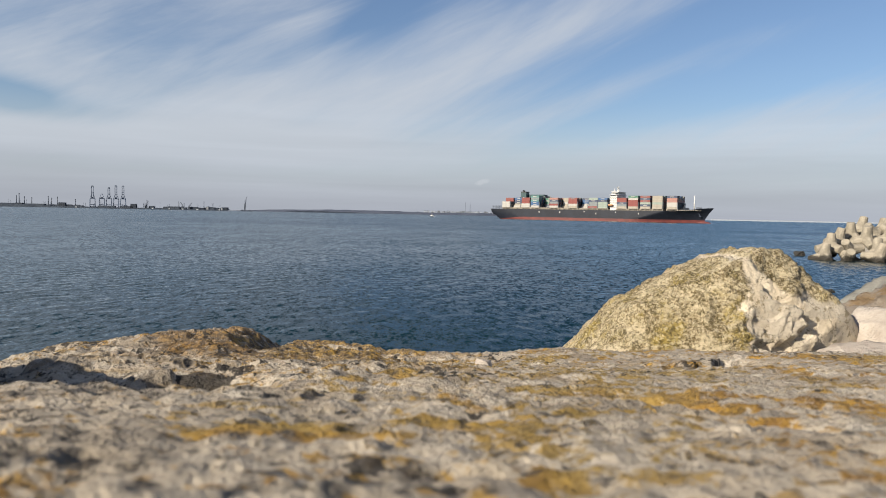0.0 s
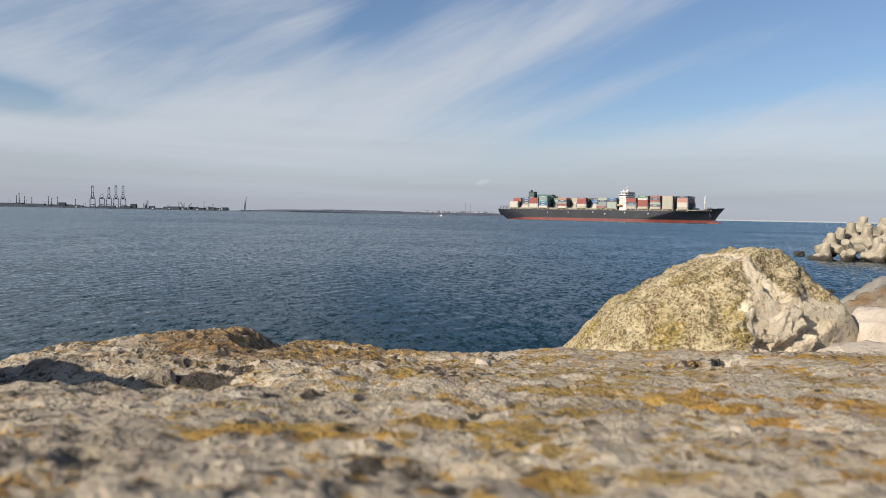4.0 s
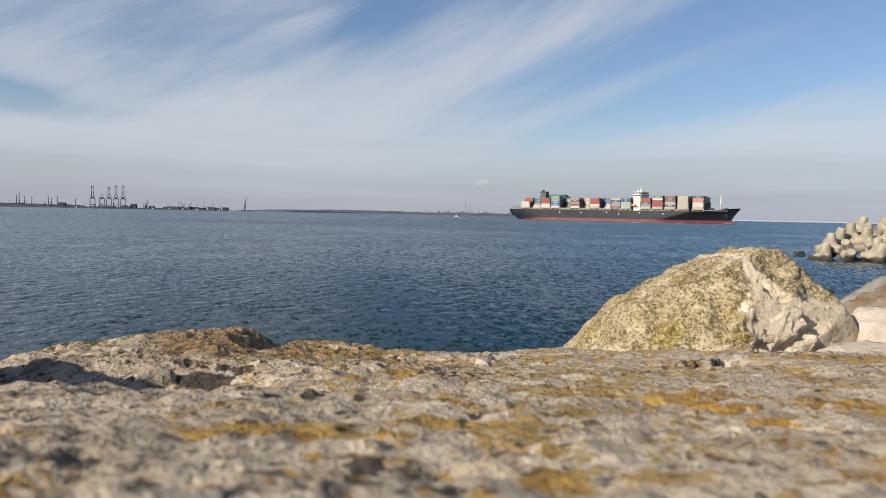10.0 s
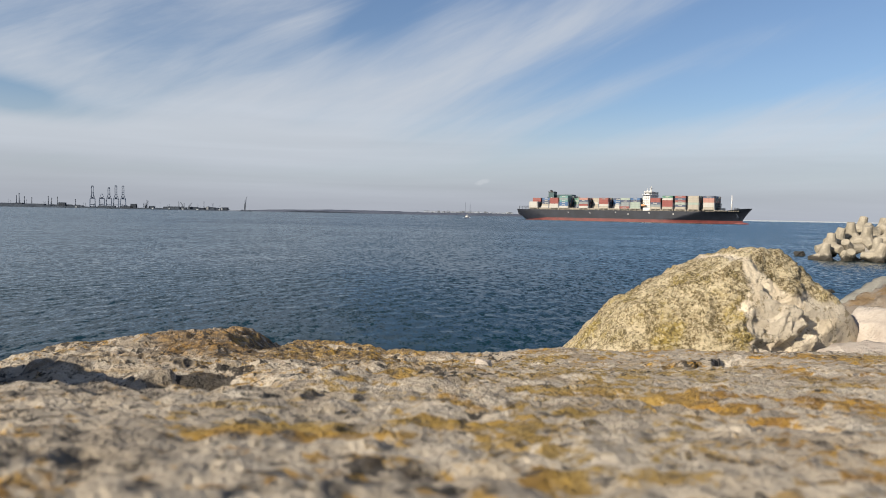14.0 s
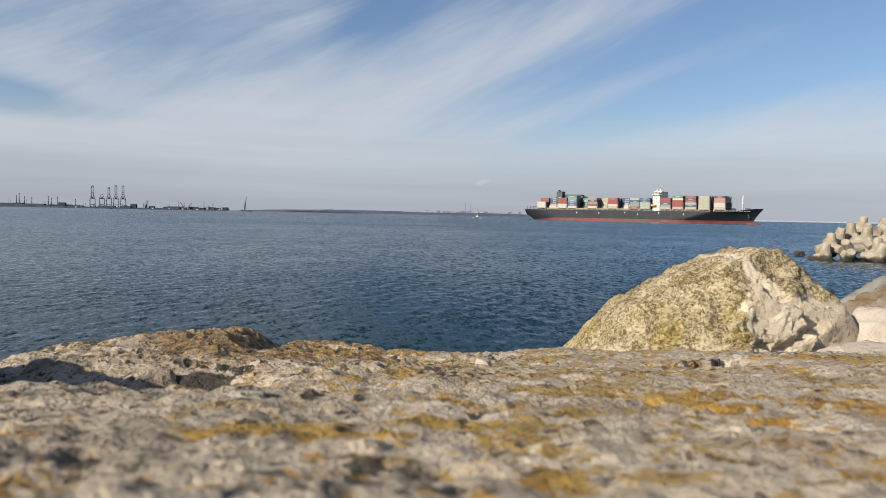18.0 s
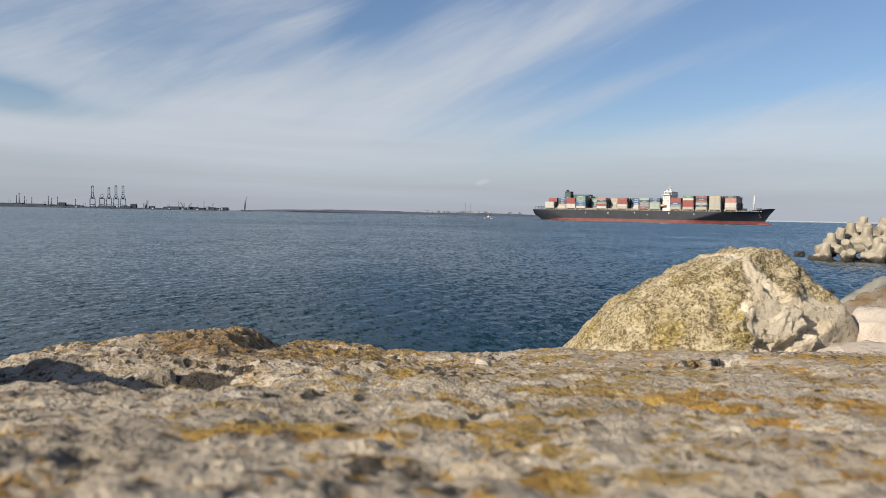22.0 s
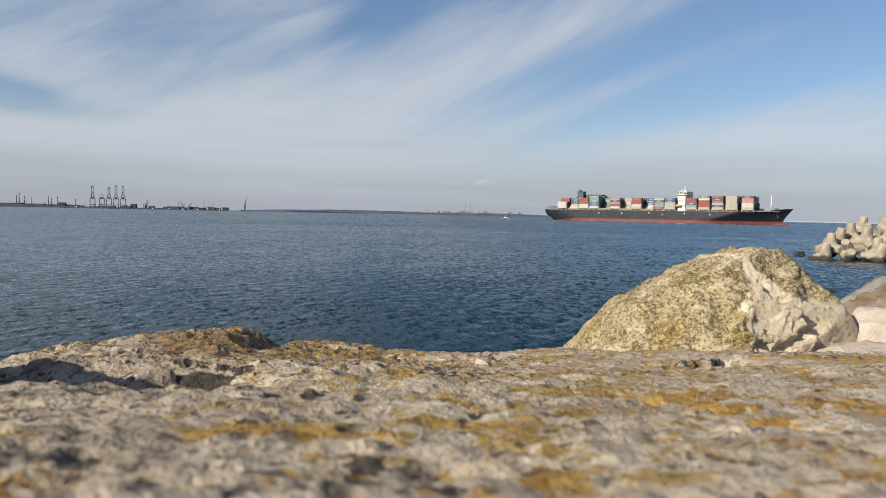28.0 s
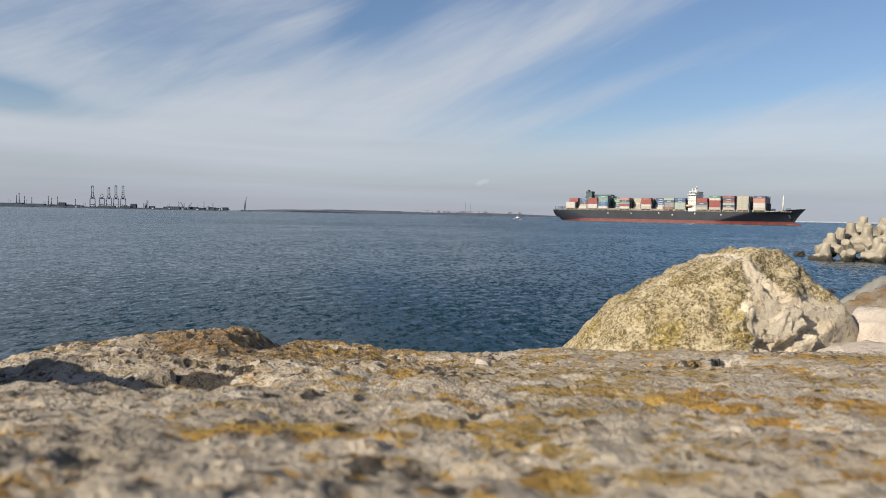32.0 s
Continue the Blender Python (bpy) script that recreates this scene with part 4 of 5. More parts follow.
def build_ship():
    ship = thing("container_ship", "large black-hulled container ship with red boot-topping, half loaded with coloured containers", "ship")
    hull_band("hull_bottom", [-4, -1.5, -0.2, lambda x: 0.5 * red_edge(x), red_edge], HULL_RED, ship, "red antifouling paint at the waterline")
    hull_band("hull_side", [lambda x: red_edge(x) + 0.005, lambda x: 0.5 * red_edge(x) + 2.5, 6.0, 7.5, 9.5, 11.5, 12.8, top_edge], HULL_BLACK, ship, "black painted hull sides")
    # bulb
    bm = bmesh.new()
    bmesh.ops.create_uvsphere(bm, u_segments=24, v_segments=14, radius=1.0)
    for v in bm.verts:
        v.co = Vector((276 + v.co.x * 10.8, v.co.y * 3.0, -0.9 + v.co.z * 3.2))
    part("bulbous_bow", bm, HULL_RED, ship, "red bulbous bow just above the water", True)
    # pale draught marks and side marks
    marks = []
    for x in (70, 134, 176, 205, 150, 100):
        marks.append((x, x + 0.9, -HALF - 0.06, -HALF + 0.4, 8.6 + (x % 3), 10.2 + (x % 3)))
    for r in marks:
        boxes("side_mark", [r], WHITE, ship)
    boxes("rudder", [(-1.5, 4.5, -0.6, 0.6, -4, 1.6)], HULL_RED, ship)
    # name on the bow as plain bars
    rng = random.Random(9)
    x = 251.0
    for w in (2.0, 1.4, 2.2, 1.8, 1.2, 2.0, 0.0, 2.0, 1.6, 1.9, 1.4, 2.0):
        if w:
            xm = x + w / 2
            y = -hull_half(xm, 15.0) - 0.25
            boxes("name_bar", [(x, x + w, y, y + 0.5, 14.5, 15.3)], CREAM, ship)
        x += w + 0.5
    # hatch covers, lashing frames and deck rail
    for start, outer, inner, skip in BAYS:
        half = min(HALF - 0.3, hull_half(start + 13, DECK) - 0.4)
        boxes("hatch_cover", [(start - 0.4, start + 12.6, -half + 2.4, half - 2.4, DECK - 0.5, DECK + 2.0)], CREAM, ship)
        for side in (-1, 1):
            y = side * half
            posts = [(xx, xx + 0.7, y - 0.35, y + 0.35, DECK - 0.3, DECK + 2.3) for xx in (start - 0.5, start + 6.0, start + 12.4)]
            boxes("lashing_frame", posts + [(start - 0.5, start + 13.1, y - 0.3, y + 0.3, DECK + 1.9, DECK + 2.35)], CREAM, ship)
    for start, outer, inner, skip in BAYS:
        half = min(HALF - 0.3, hull_half(start + 13, DECK) - 0.4)
        rows = [(start + 12.5, start + 13.1, -half + 0.2 + k * (2 * half - 0.6) / 8, -half + 0.5 + k * (2 * half - 0.6) / 8, DECK + 2.3, DECK + 10.2) for k in range(9)]
        rows += [(start + 12.5, start + 13.1, -half + 0.2, half - 0.2, z, z + 0.35) for z in (DECK + 4.8, DECK + 7.4, DECK + 10.0)]
        boxes("lashing_bridge", rows, STEEL_GREY, ship)
    for side in (-1, 1):
        rail = bmesh.new()
        y = side * (HALF - 0.15)
        for k in range(27, 232, 4):
            beam(rail, (k, y, DECK - 0.1), (k, y, DECK + 1.15), 0.12)
        for z in (DECK + 0.6, DECK + 1.1):
            beam(rail, (27, y, z), (231, y, z), 0.1)
        part("deck_rail", rail, CREAM, ship)
    # containers
    meshes = {c: container_mesh(c) for c in BOX}
    crng = random.Random(12)
    names = list(BOX)
    base = DECK + 2.4
    for start, outer, inner, skip in BAYS:
        half = min(HALF - 0.3, hull_half(start + 13, DECK) - 0.4)
        n = int(2 * half / 2.5)
        stack = new("bay_stack")
        stack.parent = ship
        rest_v, rest_f = {}, {}
        outer_c, inner_c = outer.split(), inner.split()
        for row in range(n):
            y = -half + 1.25 + row * 2.5
            if row < skip:
                tiers = outer_c[:1] if row == skip - 1 else []
            elif row < 3 + skip:
                tiers = list(outer_c)
            else:
                tall = len(outer_c) + crng.choice((-1, 0, 0, 0))
                tiers = [crng.choice(names) for _ in range(max(2, tall))]
            if row >= 4 and len(outer_c) <= 3:
                tiers = list(outer_c) + inner_c
            for t, c in enumerate(tiers):
                m = pose(start, y, base + t * 2.62)
                if row < 3 + skip:
                    ob = new("container", meshes[c])
                    ob.parent, ob.matrix_basis = stack, m
                else:
                    vs, fs = rest_v.setdefault(c, []), rest_f.setdefault(c, [])
                    k = len(vs)
                    z = base + t * 2.62
                    vs += [(start + a, y + b, z + d) for d in (0.0, 2.59) for b in (-1.21, 1.21) for a in (0, 12.19)]
                    fs += [[k + i for i in f] for f in ((0, 2, 3, 1), (4, 5, 7, 6), (0, 1, 5, 4), (2, 6, 7, 3), (0, 4, 6, 2), (1, 3, 7, 5))]
        for c in rest_v:
            ob = new("inner_containers", mesh_from("inner_containers", rest_v[c], rest_f[c], [BOX[c]]))
            ob.parent = stack
            tagged(ob, kind="stuff")
    # bridge tower
    boxes("accommodation_block", [(167.5, 176.0, -16, 16, DECK - 0.2, 33.0)], WHITE, ship, "white accommodation tower")
    boxes("bridge_deck", [(166.5, 177.0, -18.0, 18.0, 33.0, 33.5)], WHITE, ship)
    boxes("wheelhouse", [(168.0, 176.6, -13, 13, 33.5, 37.0)], WHITE, ship)
    boxes("wheelhouse_window", [(168.4, 176.7, -13.05, 13.05, 34.7, 36.1)], GLASS_DARK, ship)
    boxes("wheelhouse_roof", [(167.4, 177.2, -14, 14, 37.0, 37.5)], WHITE, ship)
    for z in (18, 21, 24, 27, 30):
        boxes("deck_edge", [(167.0, 176.3, -16.8, 16.8, z, z + 0.25)], WHITE, ship)
        for x in (168.6, 171.0, 173.4):
            boxes("cabin_window", [(x, x + 1.1, -16.05, -15.8, z + 1.4, z + 1.95)], GLASS_DARK, ship)
        for y in range(-14, 15, 4):
            boxes("cabin_window", [(175.8, 176.05, y - 0.7, y + 0.7, z + 1.4, z + 1.95)], GLASS_DARK, ship)
    for s in (-1, 1):
        boxes("bridge_wing", [(171.0, 175.5, s * 15.4 - 2.6, s * 15.4 + 2.6, 33.5, 34.8)], WHITE, ship)
    bars("radar_mast", [((172, 0, 37.5), (172, 0, 44.5)), ((172, -4.5, 41.5), (172, 4.5, 41.5)), ((171, -2.5, 43.2), (171, 2.5, 43.2)),
                        ((170, 0, 37.5), (172, 0, 42))], 0.7, WHITE, ship)
    for y in (-9, 8):
        bars("aerial", [((170, y, 37.5), (170, y, 41.5))], 0.35, WHITE, ship)
    for y in (-6.5, 5.5):
        bm = bmesh.new()
        bmesh.ops.create_uvsphere(bm, u_segments=14, v_segments=9, radius=1.1)
        for v in bm.verts:
            v.co += Vector((169.5, y, 38.7))
        part("satellite_dome", bm, WHITE, ship, "", True)
    for s in (-1, 1):
        bm = bmesh.new()
        bmesh.ops.create_uvsphere(bm, u_segments=16, v_segments=9, radius=1.0)
        for v in bm.verts:
            v.co = Vector((168.0 + v.co.x * 4.2, s * 18.0 + v.co.y * 1.5, 20.4 + v.co.z * 1.5))
        part("lifeboat", bm, ORANGE, ship, "faded orange enclosed lifeboat", True)
    # engine casing and funnel
    boxes("engine_casing", [(41.0, 43.2, -12, 12, DECK - 0.2, 30.0)], WHITE, ship)
    boxes("funnel_casing", [(33, 42.6, -6.0, 6.0, DECK, 31.0)], FUNNEL_TEAL, ship)
    boxes("funnel", [(34, 42.0, -4.5, 4.5, 31.0, 37.0)], FUNNEL_TEAL, ship, "dark teal funnel")
    boxes("funnel_top", [(33.8, 42.2, -4.7, 4.7, 37.0, 38.2)], SOOT, ship)
    boxes("casing_house", [(43.6, 66.0, 1.0, 13.0, DECK, 34.2)], FUNNEL_TEAL, ship, "dark teal engine casing roof")
    for y in (-2, 0, 2):
        bars("exhaust_pipe", [((37, y, 38), (35.5, y, 40.0))], 1.0, SOOT, ship, "", 8)
    # stern gear, forecastle, foremast
    boxes("mooring_deck_frame", [(-3.5 + 5 * i, -2.9 + 5 * i, s * 17 - 0.3, s * 17 + 0.3, DECK, DECK + 4.2) for i in range(3) for s in (-1, 1)]
          + [(-3.5, 12, s * 17 - 0.25, s * 17 + 0.25, z, z + 0.3) for s in (-1, 1) for z in (DECK + 1.4, DECK + 2.8, DECK + 4.0)]
          + [(-3.5, -3.1, -17, 17, z, z + 0.3) for z in (DECK + 1.4, DECK + 2.8, DECK + 4.0)], STEEL_GREY, ship)
    boxes("breakwater_plate", [(256.5, 257.2, -12.5, 12.5, DECK + 0.8, DECK + 4.2)], HULL_BLACK, ship)
    bm = bmesh.new()
    tube(bm, [(0.8, DECK + 2), (0.65, DECK + 10), (0.4, DECK + 19)], 266.5, 0, 12)
    part("foremast", bm, WHITE, ship, "white foremast", True)
    boxes("foremast_platform", [(265.3, 267.7, -1.6, 1.6, DECK + 9, DECK + 9.3), (265.6, 267.4, -1.2, 1.2, DECK + 14, DECK + 14.3)], WHITE, ship)
    for s in (-1, 1):
        boxes("anchor_windlass", [(270, 274, s * 4 - 1.4, s * 4 + 1.4, 16.5, 18.8)], STEEL_GREY, ship)
    bars("anchor", [((273.5, -6.4, 11.5), (275.2, -5.2, 7.8)), ((274.0, -6.6, 8.2), (275.8, -3.9, 8.0))], 0.7, STEEL_GREY, ship, "grey stockless anchor")
    return ship


SHIP = build_ship()


# ---------------------------------------------------------------- pilot boat
def build_boat():
    boat = thing("pilot_boat", "small white pilot boat with a dark hull under way", "boat")
    bm = bmesh.new()
    rows = []
    for x, w, k, d in ((-7, 2.0, -0.6, 1.2), (-3, 2.3, -0.8, 1.2), (2, 2.2, -0.8, 1.5), (5, 1.3, -0.6, 1.9), (7.2, 0.05, 0.6, 2.3)):
        rows.append([bm.verts.new((x, y, z)) for y, z in ((-w, d), (-w * 0.8, 0.1), (0, k), (w * 0.8, 0.1), (w, d))])
    for a, b in zip(rows, rows[1:]):
        for j in range(4):
            bm.faces.new((a[j], b[j], b[j + 1], a[j + 1]))
        bm.faces.new((a[4], b[4], b[0], a[0]))
    bm.faces.new(rows[0]), bm.faces.new(rows[-1][::-1])
    part("hull", bm, painted("dark_boat_hull", (0.05, 0.06, 0.09), 0.5), boat, "dark painted hull")
    boxes("deckhouse", [(-3.5, 2.5, -1.6, 1.6, 1.2, 2.6), (-1.8, 1.2, -1.3, 1.3, 2.6, 3.8)], WHITE, boat, "white deckhouse")
    boxes("window", [(-1.5, 1.25, -1.35, 1.35, 2.95, 3.5)], GLASS_DARK, boat)
    bars("mast", [((-1, 0, 3.8), (-1.4, 0, 6.2)), ((-1.3, -0.9, 5.2), (-1.3, 0.9, 5.2))], 0.16, WHITE, boat)
    boxes("bow_wave", [(4.5, 7.6, -1.6, 1.6, -0.1, 0.35), (-9.5, -6.6, -2.0, 2.0, -0.1, 0.3)], FOAM, boat, "white foam at the bow and stern")
    return boat


BOAT = build_boat()


# ---------------------------------------------------------------- far shore and port
def far(px, dist):
    """Metres to the right at that distance, for a bearing given as a tangent in thousandths."""
    return px / 1000.0 * dist


def shore(name, x0, x1, y, depth, heights, label, mat, seed):
    """Low land seen over the sea: a long mound with an uneven crest."""
    xs = np.arange(x0, x1 + 1, 12.0)
    ds = np.array([0.0, 4.0, 12.0, 60.0, 0.5 * depth, depth])
    X, D = np.meshgrid(xs, ds)
    t = (xs - x0) / (x1 - x0)
    top = np.interp(t, np.linspace(0, 1, len(heights)), heights)
    prof = np.array([-1.0, 0.6, 0.8, 0.9, 1.0, 0.6])
    Z = prof[:, None] * top[None] * (1 + 0.25 * fbm(X * 0.02, D * 0.02, 4, 0.55, seed))
    Z[0] = -1.0
    Yv = y + D + 14 * fbm(X * 0.012, X * 0 + seed, 3, 0.5, seed + 3)
    ob = new(name, grid_mesh(name, X, Yv, Z, mat))
    tagged(ob, label, "shore", kind="structure")


def sts_crane(x, y, height, boom_up, ground=6.0):
    c = thing("ship_to_shore_crane", "tall blue-grey ship-to-shore gantry crane with raised boom" if boom_up else "tall blue-grey gantry crane with level boom",
              "crane", pose(x, y, ground, 0, 0, math.degrees(math.atan2(-x, y))), "container cranes on the quay")
    w, d = 13.0, 11.0
    top = 46.0
    for sx in (-1, 1):
        for sy in (-1, 1):
            bars("leg", [((sx * w, sy * d, 0), (sx * w * 0.9, sy * d, top))], 3.0, STEEL_BLUE, c)
        bars("side_beam", [((sx * w, -d, 12), (sx * w, d, 12)), ((sx * w * 0.9, -d, top), (sx * w * 0.9, d, top))], 2.2, STEEL_BLUE, c)
    for sy in (-1, 1):
        bars("portal_beam", [((-w, sy * d, 14), (w, sy * d, 14)), ((-w * 0.9, sy * d, top), (w * 0.9, sy * d, top))], 2.6, STEEL_BLUE, c)
    bars("apex_frame", [((-w * 0.9, -d, top), (-3, -d, top + 24)), ((w * 0.9, -d, top), (3, -d, top + 24)), ((-3, -d, top + 24), (3, -d, top + 24))], 2.0, STEEL_BLUE, c)
    bars("girder", [((-6, -d, top), (-6, 40, top)), ((6, -d, top), (6, 40, top))], 2.6, STEEL_BLUE, c)
    if boom_up:
        bars("boom", [((s * 5, -d, top), (s * 4, -d - 10, height)) for s in (-1, 1)] + [((-4, -d - 10, height), (4, -d - 10, height)), ((-4, -d - 9, height - 5), (4, -d - 9, height - 5)), ((-4.5, -d - 5, 0.5 * (top + height)), (4.5, -d - 5, 0.5 * (top + height)))], 2.4, STEEL_BLUE, c)
    else:
        bars("boom", [((s * 5, -d, top), (s * 5, -d - 58, top)) for s in (-1, 1)], 2.4, STEEL_BLUE, c)
    boxes("machinery_house", [(-6, 6, 8, 24, top + 1.5, top + 8)], STEEL_GREY, c)
    return c


def shed(x, y, w, h, mat, label, category="building", ground=4.0, roof=2.0):
    b = thing("port_building", label, category, pose(x, y, ground))
    boxes("wall", [(-w / 2, w / 2, 0, 16, 0, h)], mat, b)
    bm = bmesh.new()
    a = [bm.verts.new(p) for p in ((-w / 2 - 0.5, -0.5, h), (w / 2 + 0.5, -0.5, h), (w / 2 + 0.5, 8, h + roof), (-w / 2 - 0.5, 8, h + roof), (w / 2 + 0.5, 16.5, h), (-w / 2 - 0.5, 16.5, h))]
    bm.faces.new((a[0], a[1], a[2], a[3])), bm.faces.new((a[3], a[2], a[4], a[5])), bm.faces.new((a[1], a[4], a[2])), bm.faces.new((a[0], a[3], a[5])), bm.faces.new((a[0], a[5], a[4], a[1]))
    part("roof", bm, WALL_DARK, b)
    n = max(1, int(w / 9))
    for i in range(n):
        cx = -w / 2 + (i + 0.5) * w / n
        boxes("window", [(cx - 1.6, cx + 1.6, -0.12, 0.2, h * 0.35, h * 0.75)], GLASS_DARK, b)
    return b


def chimney(x, y, h, r, ground=6.0, mat=None):
    c = thing("chimney", "slender grey industrial chimney in the port", "chimney", pose(x, y, ground))
    bm = bmesh.new()
    tube(bm, [(r, 0), (r * 0.7, h * 0.95)], 0, 0, 12)
    part("shaft", bm, mat or STEEL_GREY, c, "", True)
    bm = bmesh.new()
    tube(bm, [(r * 0.9, h * 0.95), (r * 0.9, h)], 0, 0, 12)
    part("rim", bm, WALL_DARK, c)


def jib_crane(x, y, h, lean, ground=4.0):
    c = thing("harbour_crane", "grey slewing harbour crane with a raised jib", "crane", pose(x, y, ground))
    boxes("portal", [(-4, -2.5, -4, 4, 0, h * 0.35), (2.5, 4, -4, 4, 0, h * 0.35), (-4, 4, -4, 4, h * 0.30, h * 0.36)], STEEL_GREY, c)
    boxes("cab", [(-3.5, 3, -3, 3, h * 0.36, h * 0.5)], STEEL_GREY, c)
    bars("tower", [((0, 0, h * 0.5), (-0.5, 0, h * 0.68))], 2.4, STEEL_GREY, c)
    bars("jib", [((1.5, -1.2, h * 0.45), (lean, 0, h)), ((1.5, 1.2, h * 0.45), (lean, 0, h)), ((-0.5, 0, h * 0.68), (lean, 0, h))], 1.2, STEEL_GREY, c)


def tank(x, y, r, h, ground=4.0):
    c = thing("storage_tank", "pale cylindrical storage tank on the quay", "tank", pose(x, y, ground))
    bm = bmesh.new()
    tube(bm, [(r, 0), (r, h)], 0, 0, 24)
    part("shell", bm, WALL_PALE, c)
    bm = bmesh.new()
    tube(bm, [(r * 1.02, h), (r * 0.3, h + r * 0.22)], 0, 0, 24)
    part("roof", bm, WALL_GREY, c)


def tower_block(x, y, w, h, mat, ground=6.0):
    b = thing("apartment_block", "distant pale apartment block above the shore", "building", pose(x, y, ground), "town blocks on the far shore")
    boxes("wall", [(-w / 2, w / 2, 0, 12, 0, h)], mat, b)
    boxes("roof", [(-w / 2 - 0.4, w / 2 + 0.4, -0.4, 12.4, h, h + 0.9)], WALL_GREY, b)
    for k in range(int(h / 3.2)):
        boxes("window_row", [(-w / 2 + 1.5, w / 2 - 1.5, -0.1, 0.2, k * 3.2 + 1.2, k * 3.2 + 2.0)], GLASS_DARK, b)


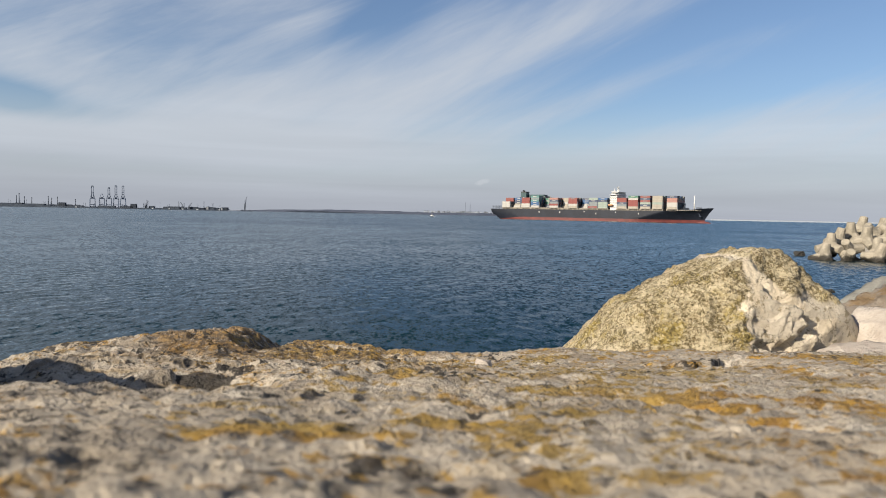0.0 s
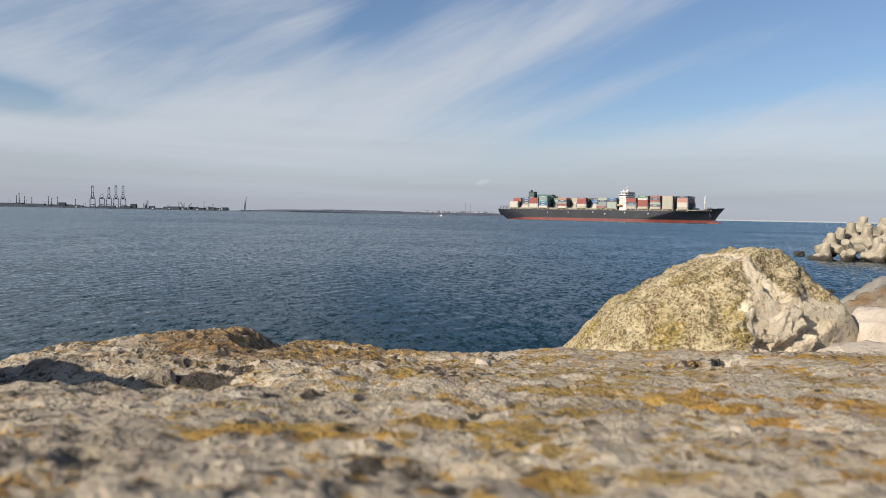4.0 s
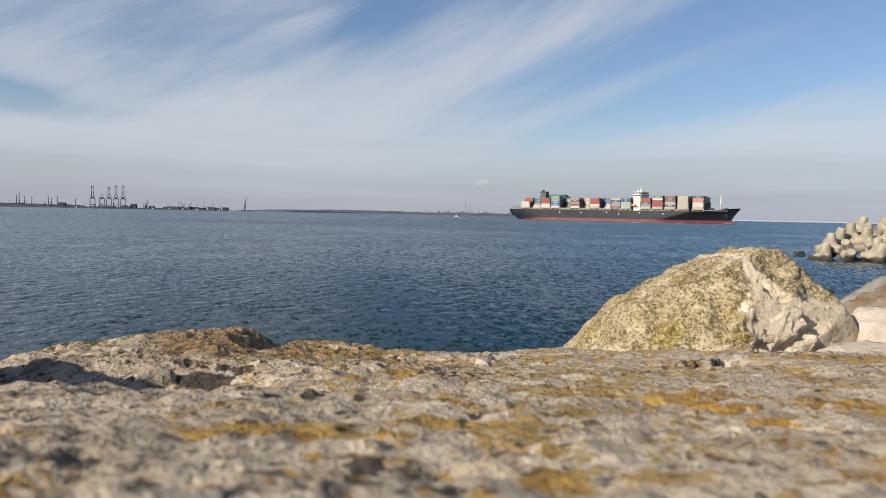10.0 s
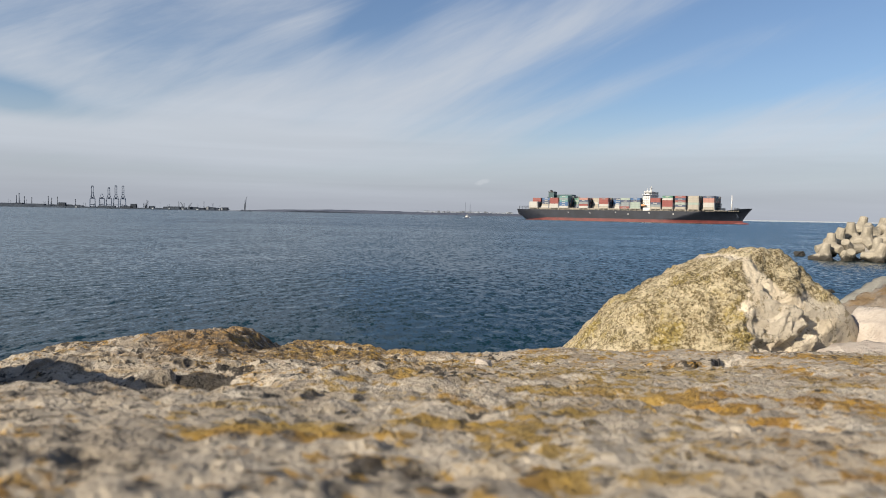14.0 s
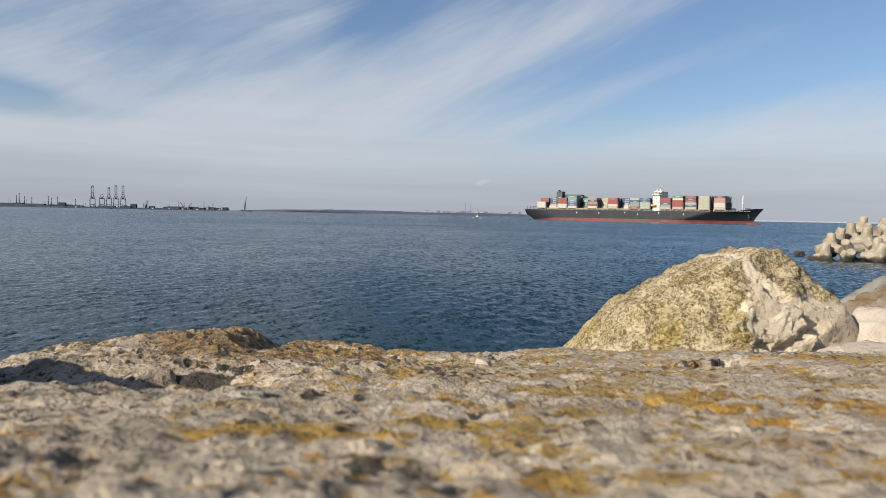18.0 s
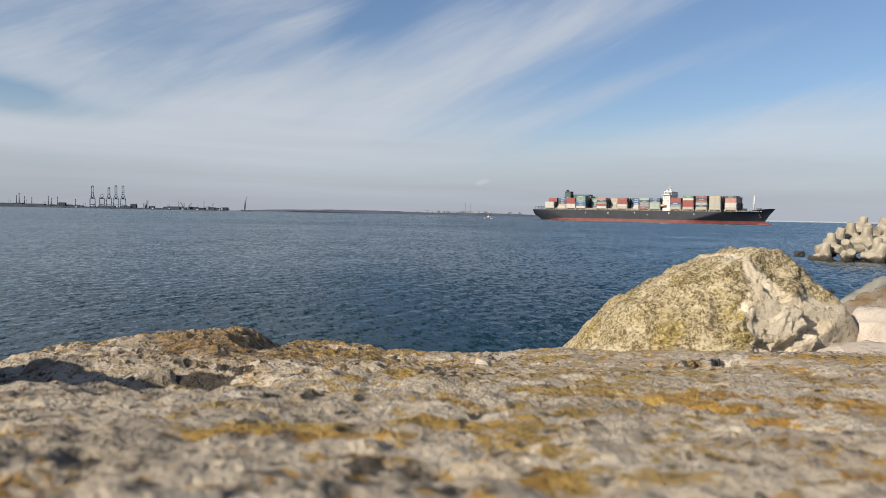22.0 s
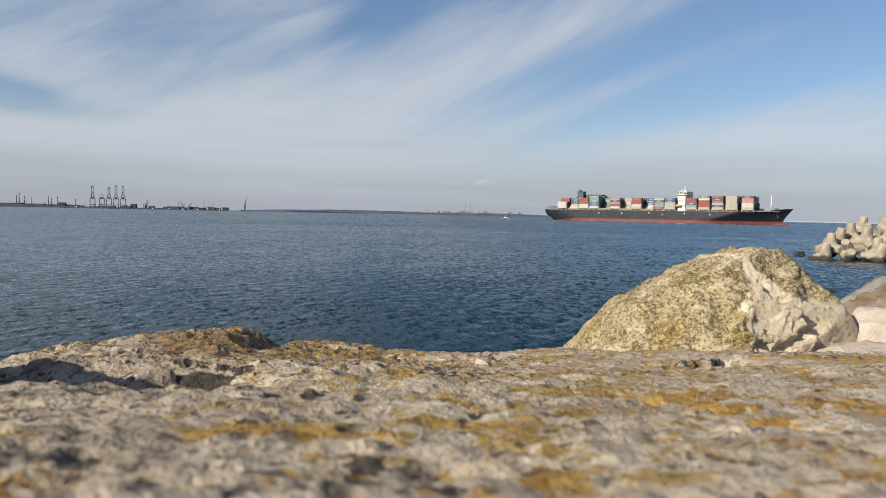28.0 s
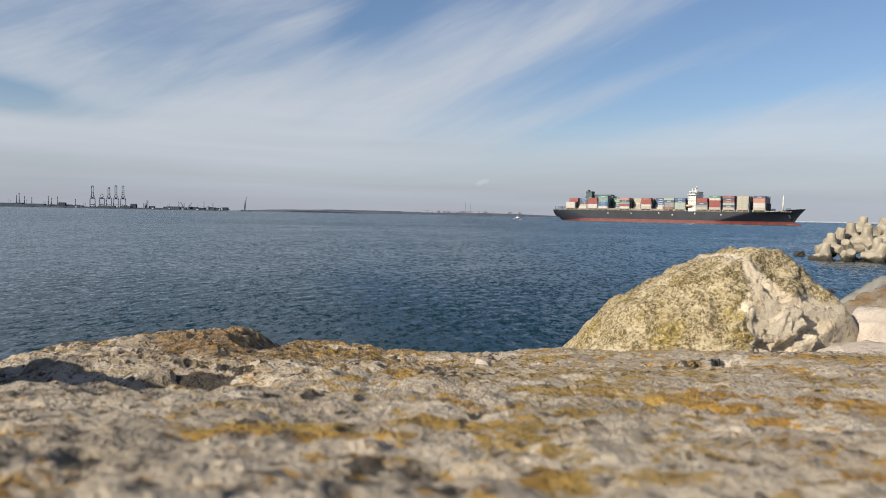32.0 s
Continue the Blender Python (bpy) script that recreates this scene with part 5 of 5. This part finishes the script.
def build_far_shore():
    D = 3550.0
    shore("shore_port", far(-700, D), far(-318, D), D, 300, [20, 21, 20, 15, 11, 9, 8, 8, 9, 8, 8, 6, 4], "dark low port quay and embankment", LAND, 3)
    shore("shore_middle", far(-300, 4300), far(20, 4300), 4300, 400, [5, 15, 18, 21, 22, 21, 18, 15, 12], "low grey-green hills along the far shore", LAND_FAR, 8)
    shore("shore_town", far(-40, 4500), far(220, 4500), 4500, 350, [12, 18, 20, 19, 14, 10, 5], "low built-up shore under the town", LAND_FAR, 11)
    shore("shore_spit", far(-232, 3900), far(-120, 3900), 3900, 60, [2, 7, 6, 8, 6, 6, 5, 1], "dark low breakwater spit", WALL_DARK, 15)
    # far pale breakwater on the open horizon
    bm = bmesh.new()
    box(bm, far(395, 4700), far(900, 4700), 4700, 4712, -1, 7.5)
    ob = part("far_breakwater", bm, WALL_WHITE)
    tagged(ob, "long pale breakwater wall on the horizon", "breakwater", kind="structure")
    for px, hgt, up in ((-523, 112, True), (-509, 70, False), (-498.5, 105, True), (-488, 116, True), (-477.5, 114, True)):
        sts_crane(far(px, D), D + 40, hgt, up)
    boxes_row = ((-630, 40, 16), (-600, 60, 13), (-566, 34, 22), (-545, 70, 8), (-460, 30, 22), (-433, 24, 13), (-400, 60, 12), (-372, 50, 12), (-346, 46, 12), (-470, 70, 9), (-500, 90, 9))
    for px, w, h in boxes_row:
        shed(far(px, D), D + 20, w, h, WALL_GREY if h < 14 else WALL_DARK, "long grey port shed by the water")
    for px, h, r in ((-645, 54, 3), (-641, 66, 2.6), (-633, 48, 2.6), (-622, 44, 2.5), (-597, 52, 2.6), (-592, 44, 2.6), (-583, 50, 2.6), (-556, 38, 2.2), (-448, 42, 2.2), (-400, 36, 2), (-392, 30, 2), (-362, 40, 2)):
        chimney(far(px, D), D + 90, h, r, 8)
    crng = random.Random(31)
    for _ in range(44):
        px = crng.uniform(-652, -322)
        shed(far(px, D), D + crng.uniform(14, 60), crng.uniform(8, 42), crng.uniform(4, 12), crng.choice((WALL_GREY, WALL_DARK, WALL_GREY, STEEL_GREY)), "low grey port building by the water", ground=5.0, roof=crng.uniform(0.5, 3))
    for _ in range(34):
        px = crng.uniform(-652, -322)
        m = thing("port_mast", "thin grey light mast in the port", "mast", pose(far(px, D), D + crng.uniform(20, 120), 6.0), "light masts in the port")
        hh = crng.uniform(14, 34)
        bars("pole", [((0, 0, 0), (0, 0, hh))], 0.9, STEEL_GREY, m)
        boxes("lamp_head", [(-2.0, 2.0, -0.6, 0.6, hh, hh + 1.0)], STEEL_GREY, m)
    for px, h, lean in ((-440, 40, 14), (-386, 38, -12), (-376, 34, 14), (-325, 0, 0)):
        if h:
            jib_crane(far(px, D), D + 12, h, lean)
    jib_crane(far(-295, 3500), 3530, 74, 9, 3.0)
    shore("crane_pier", far(-303, 3500), far(-283, 3500), 3515, 40, [2.5, 3.6, 3.6, 2.5], "small dark pier under a harbour crane", WALL_DARK, 19)
    tank(far(-349, D), D + 24, 9, 16), tank(far(-328, D), D + 24, 8, 13)
    # barges and moored boats along the quay
    rng = random.Random(21)
    for px in (-560, -541, -492, -450, -428, -404, -384, -362, -330, -296, -286):
        b = thing("moored_vessel", "small dark vessel moored along the far quay", "boat", pose(far(px, D - 40), D - 40, 0), "vessels moored at the far quay")
        L = rng.uniform(16, 30)
        boxes("hull", [(-L / 2, L / 2, -3, 3, -0.5, 3.0)], WALL_DARK, b)
        boxes("deckhouse", [(-L / 4, L / 10, -2.2, 2.2, 3.0, 7.5)], WALL_WHITE if rng.random() < 0.5 else WALL_GREY, b)
        bars("mast", [((0, 0, 7), (0, 0, 13))], 0.6, STEEL_GREY, b)
    # town
    for _ in range(84):
        px = rng.triangular(-45, 130, 30)
        h = rng.uniform(7, 17)
        tower_block(far(px, 4520), 4540 + rng.uniform(0, 120), rng.uniform(7, 18), h, rng.choice((WALL_WHITE, WALL_WHITE, WALL_PALE)), 12)
    for px, y in ((-160, 4320), (-152, 4320), (-128, 4320), (-120, 4320), (-112, 4330)):
        shed(far(px, y), y, rng.uniform(16, 34), rng.uniform(6, 10), WALL_WHITE, "white waterside shed on the far shore", ground=3.0)
    for px, h in ((32, 84), (39, 78)):
        m = thing("lattice_mast", "thin tall lattice radio mast in the town", "mast", pose(far(px, 4480), 4520, 8))
        bars("leg", [((-2, 0, 0), (0, 0, h)), ((2, 0, 0), (0, 0, h)), ((0, 3, 0), (0, 0, h))], 0.45, STEEL_GREY, m)
        bars("brace", [((-2 + 2 * z / h, 0, z), (2 - 2 * (z + 6) / h, 0, z + 6)) for z in range(0, int(h) - 10, 8)], 0.3, STEEL_GREY, m)


build_far_shore()


# ---------------------------------------------------------------- movement
def motions():
    # the ship holds a straight course towards the open sea, coming slowly nearer
    phi = radians(34.87)
    c, s = math.cos(phi), math.sin(phi)
    rows = []
    for t in (0, 16, 32):
        u = 85.3 + 3.0 * t
        # starboard side on the course line
        x, y = c * u + s * HALF, 999 - s * u + c * HALF
        rows.append((t, pose(x, y, 0, 0, 0, -math.degrees(phi))))
    walk(SHIP, rows)
    # pilot boat
    a, b = Vector((-19.2, 1150, 0)), Vector((104.5, 950, 0))
    turn = math.degrees(math.atan2(b.y - a.y, b.x - a.x))
    mid = (a + b) / 2 + Vector((2.4, 0, 0))
    walk(BOAT, [(t, pose(*p, 0, 0, turn)) for t, p in ((0, a), (16, mid), (32, b))])
    # the wave field drifts with the breeze
    walk(SEA, [(t, pose(1.2 * t, -0.25 * t, 0)) for t in (0, 16, 32)])


motions()
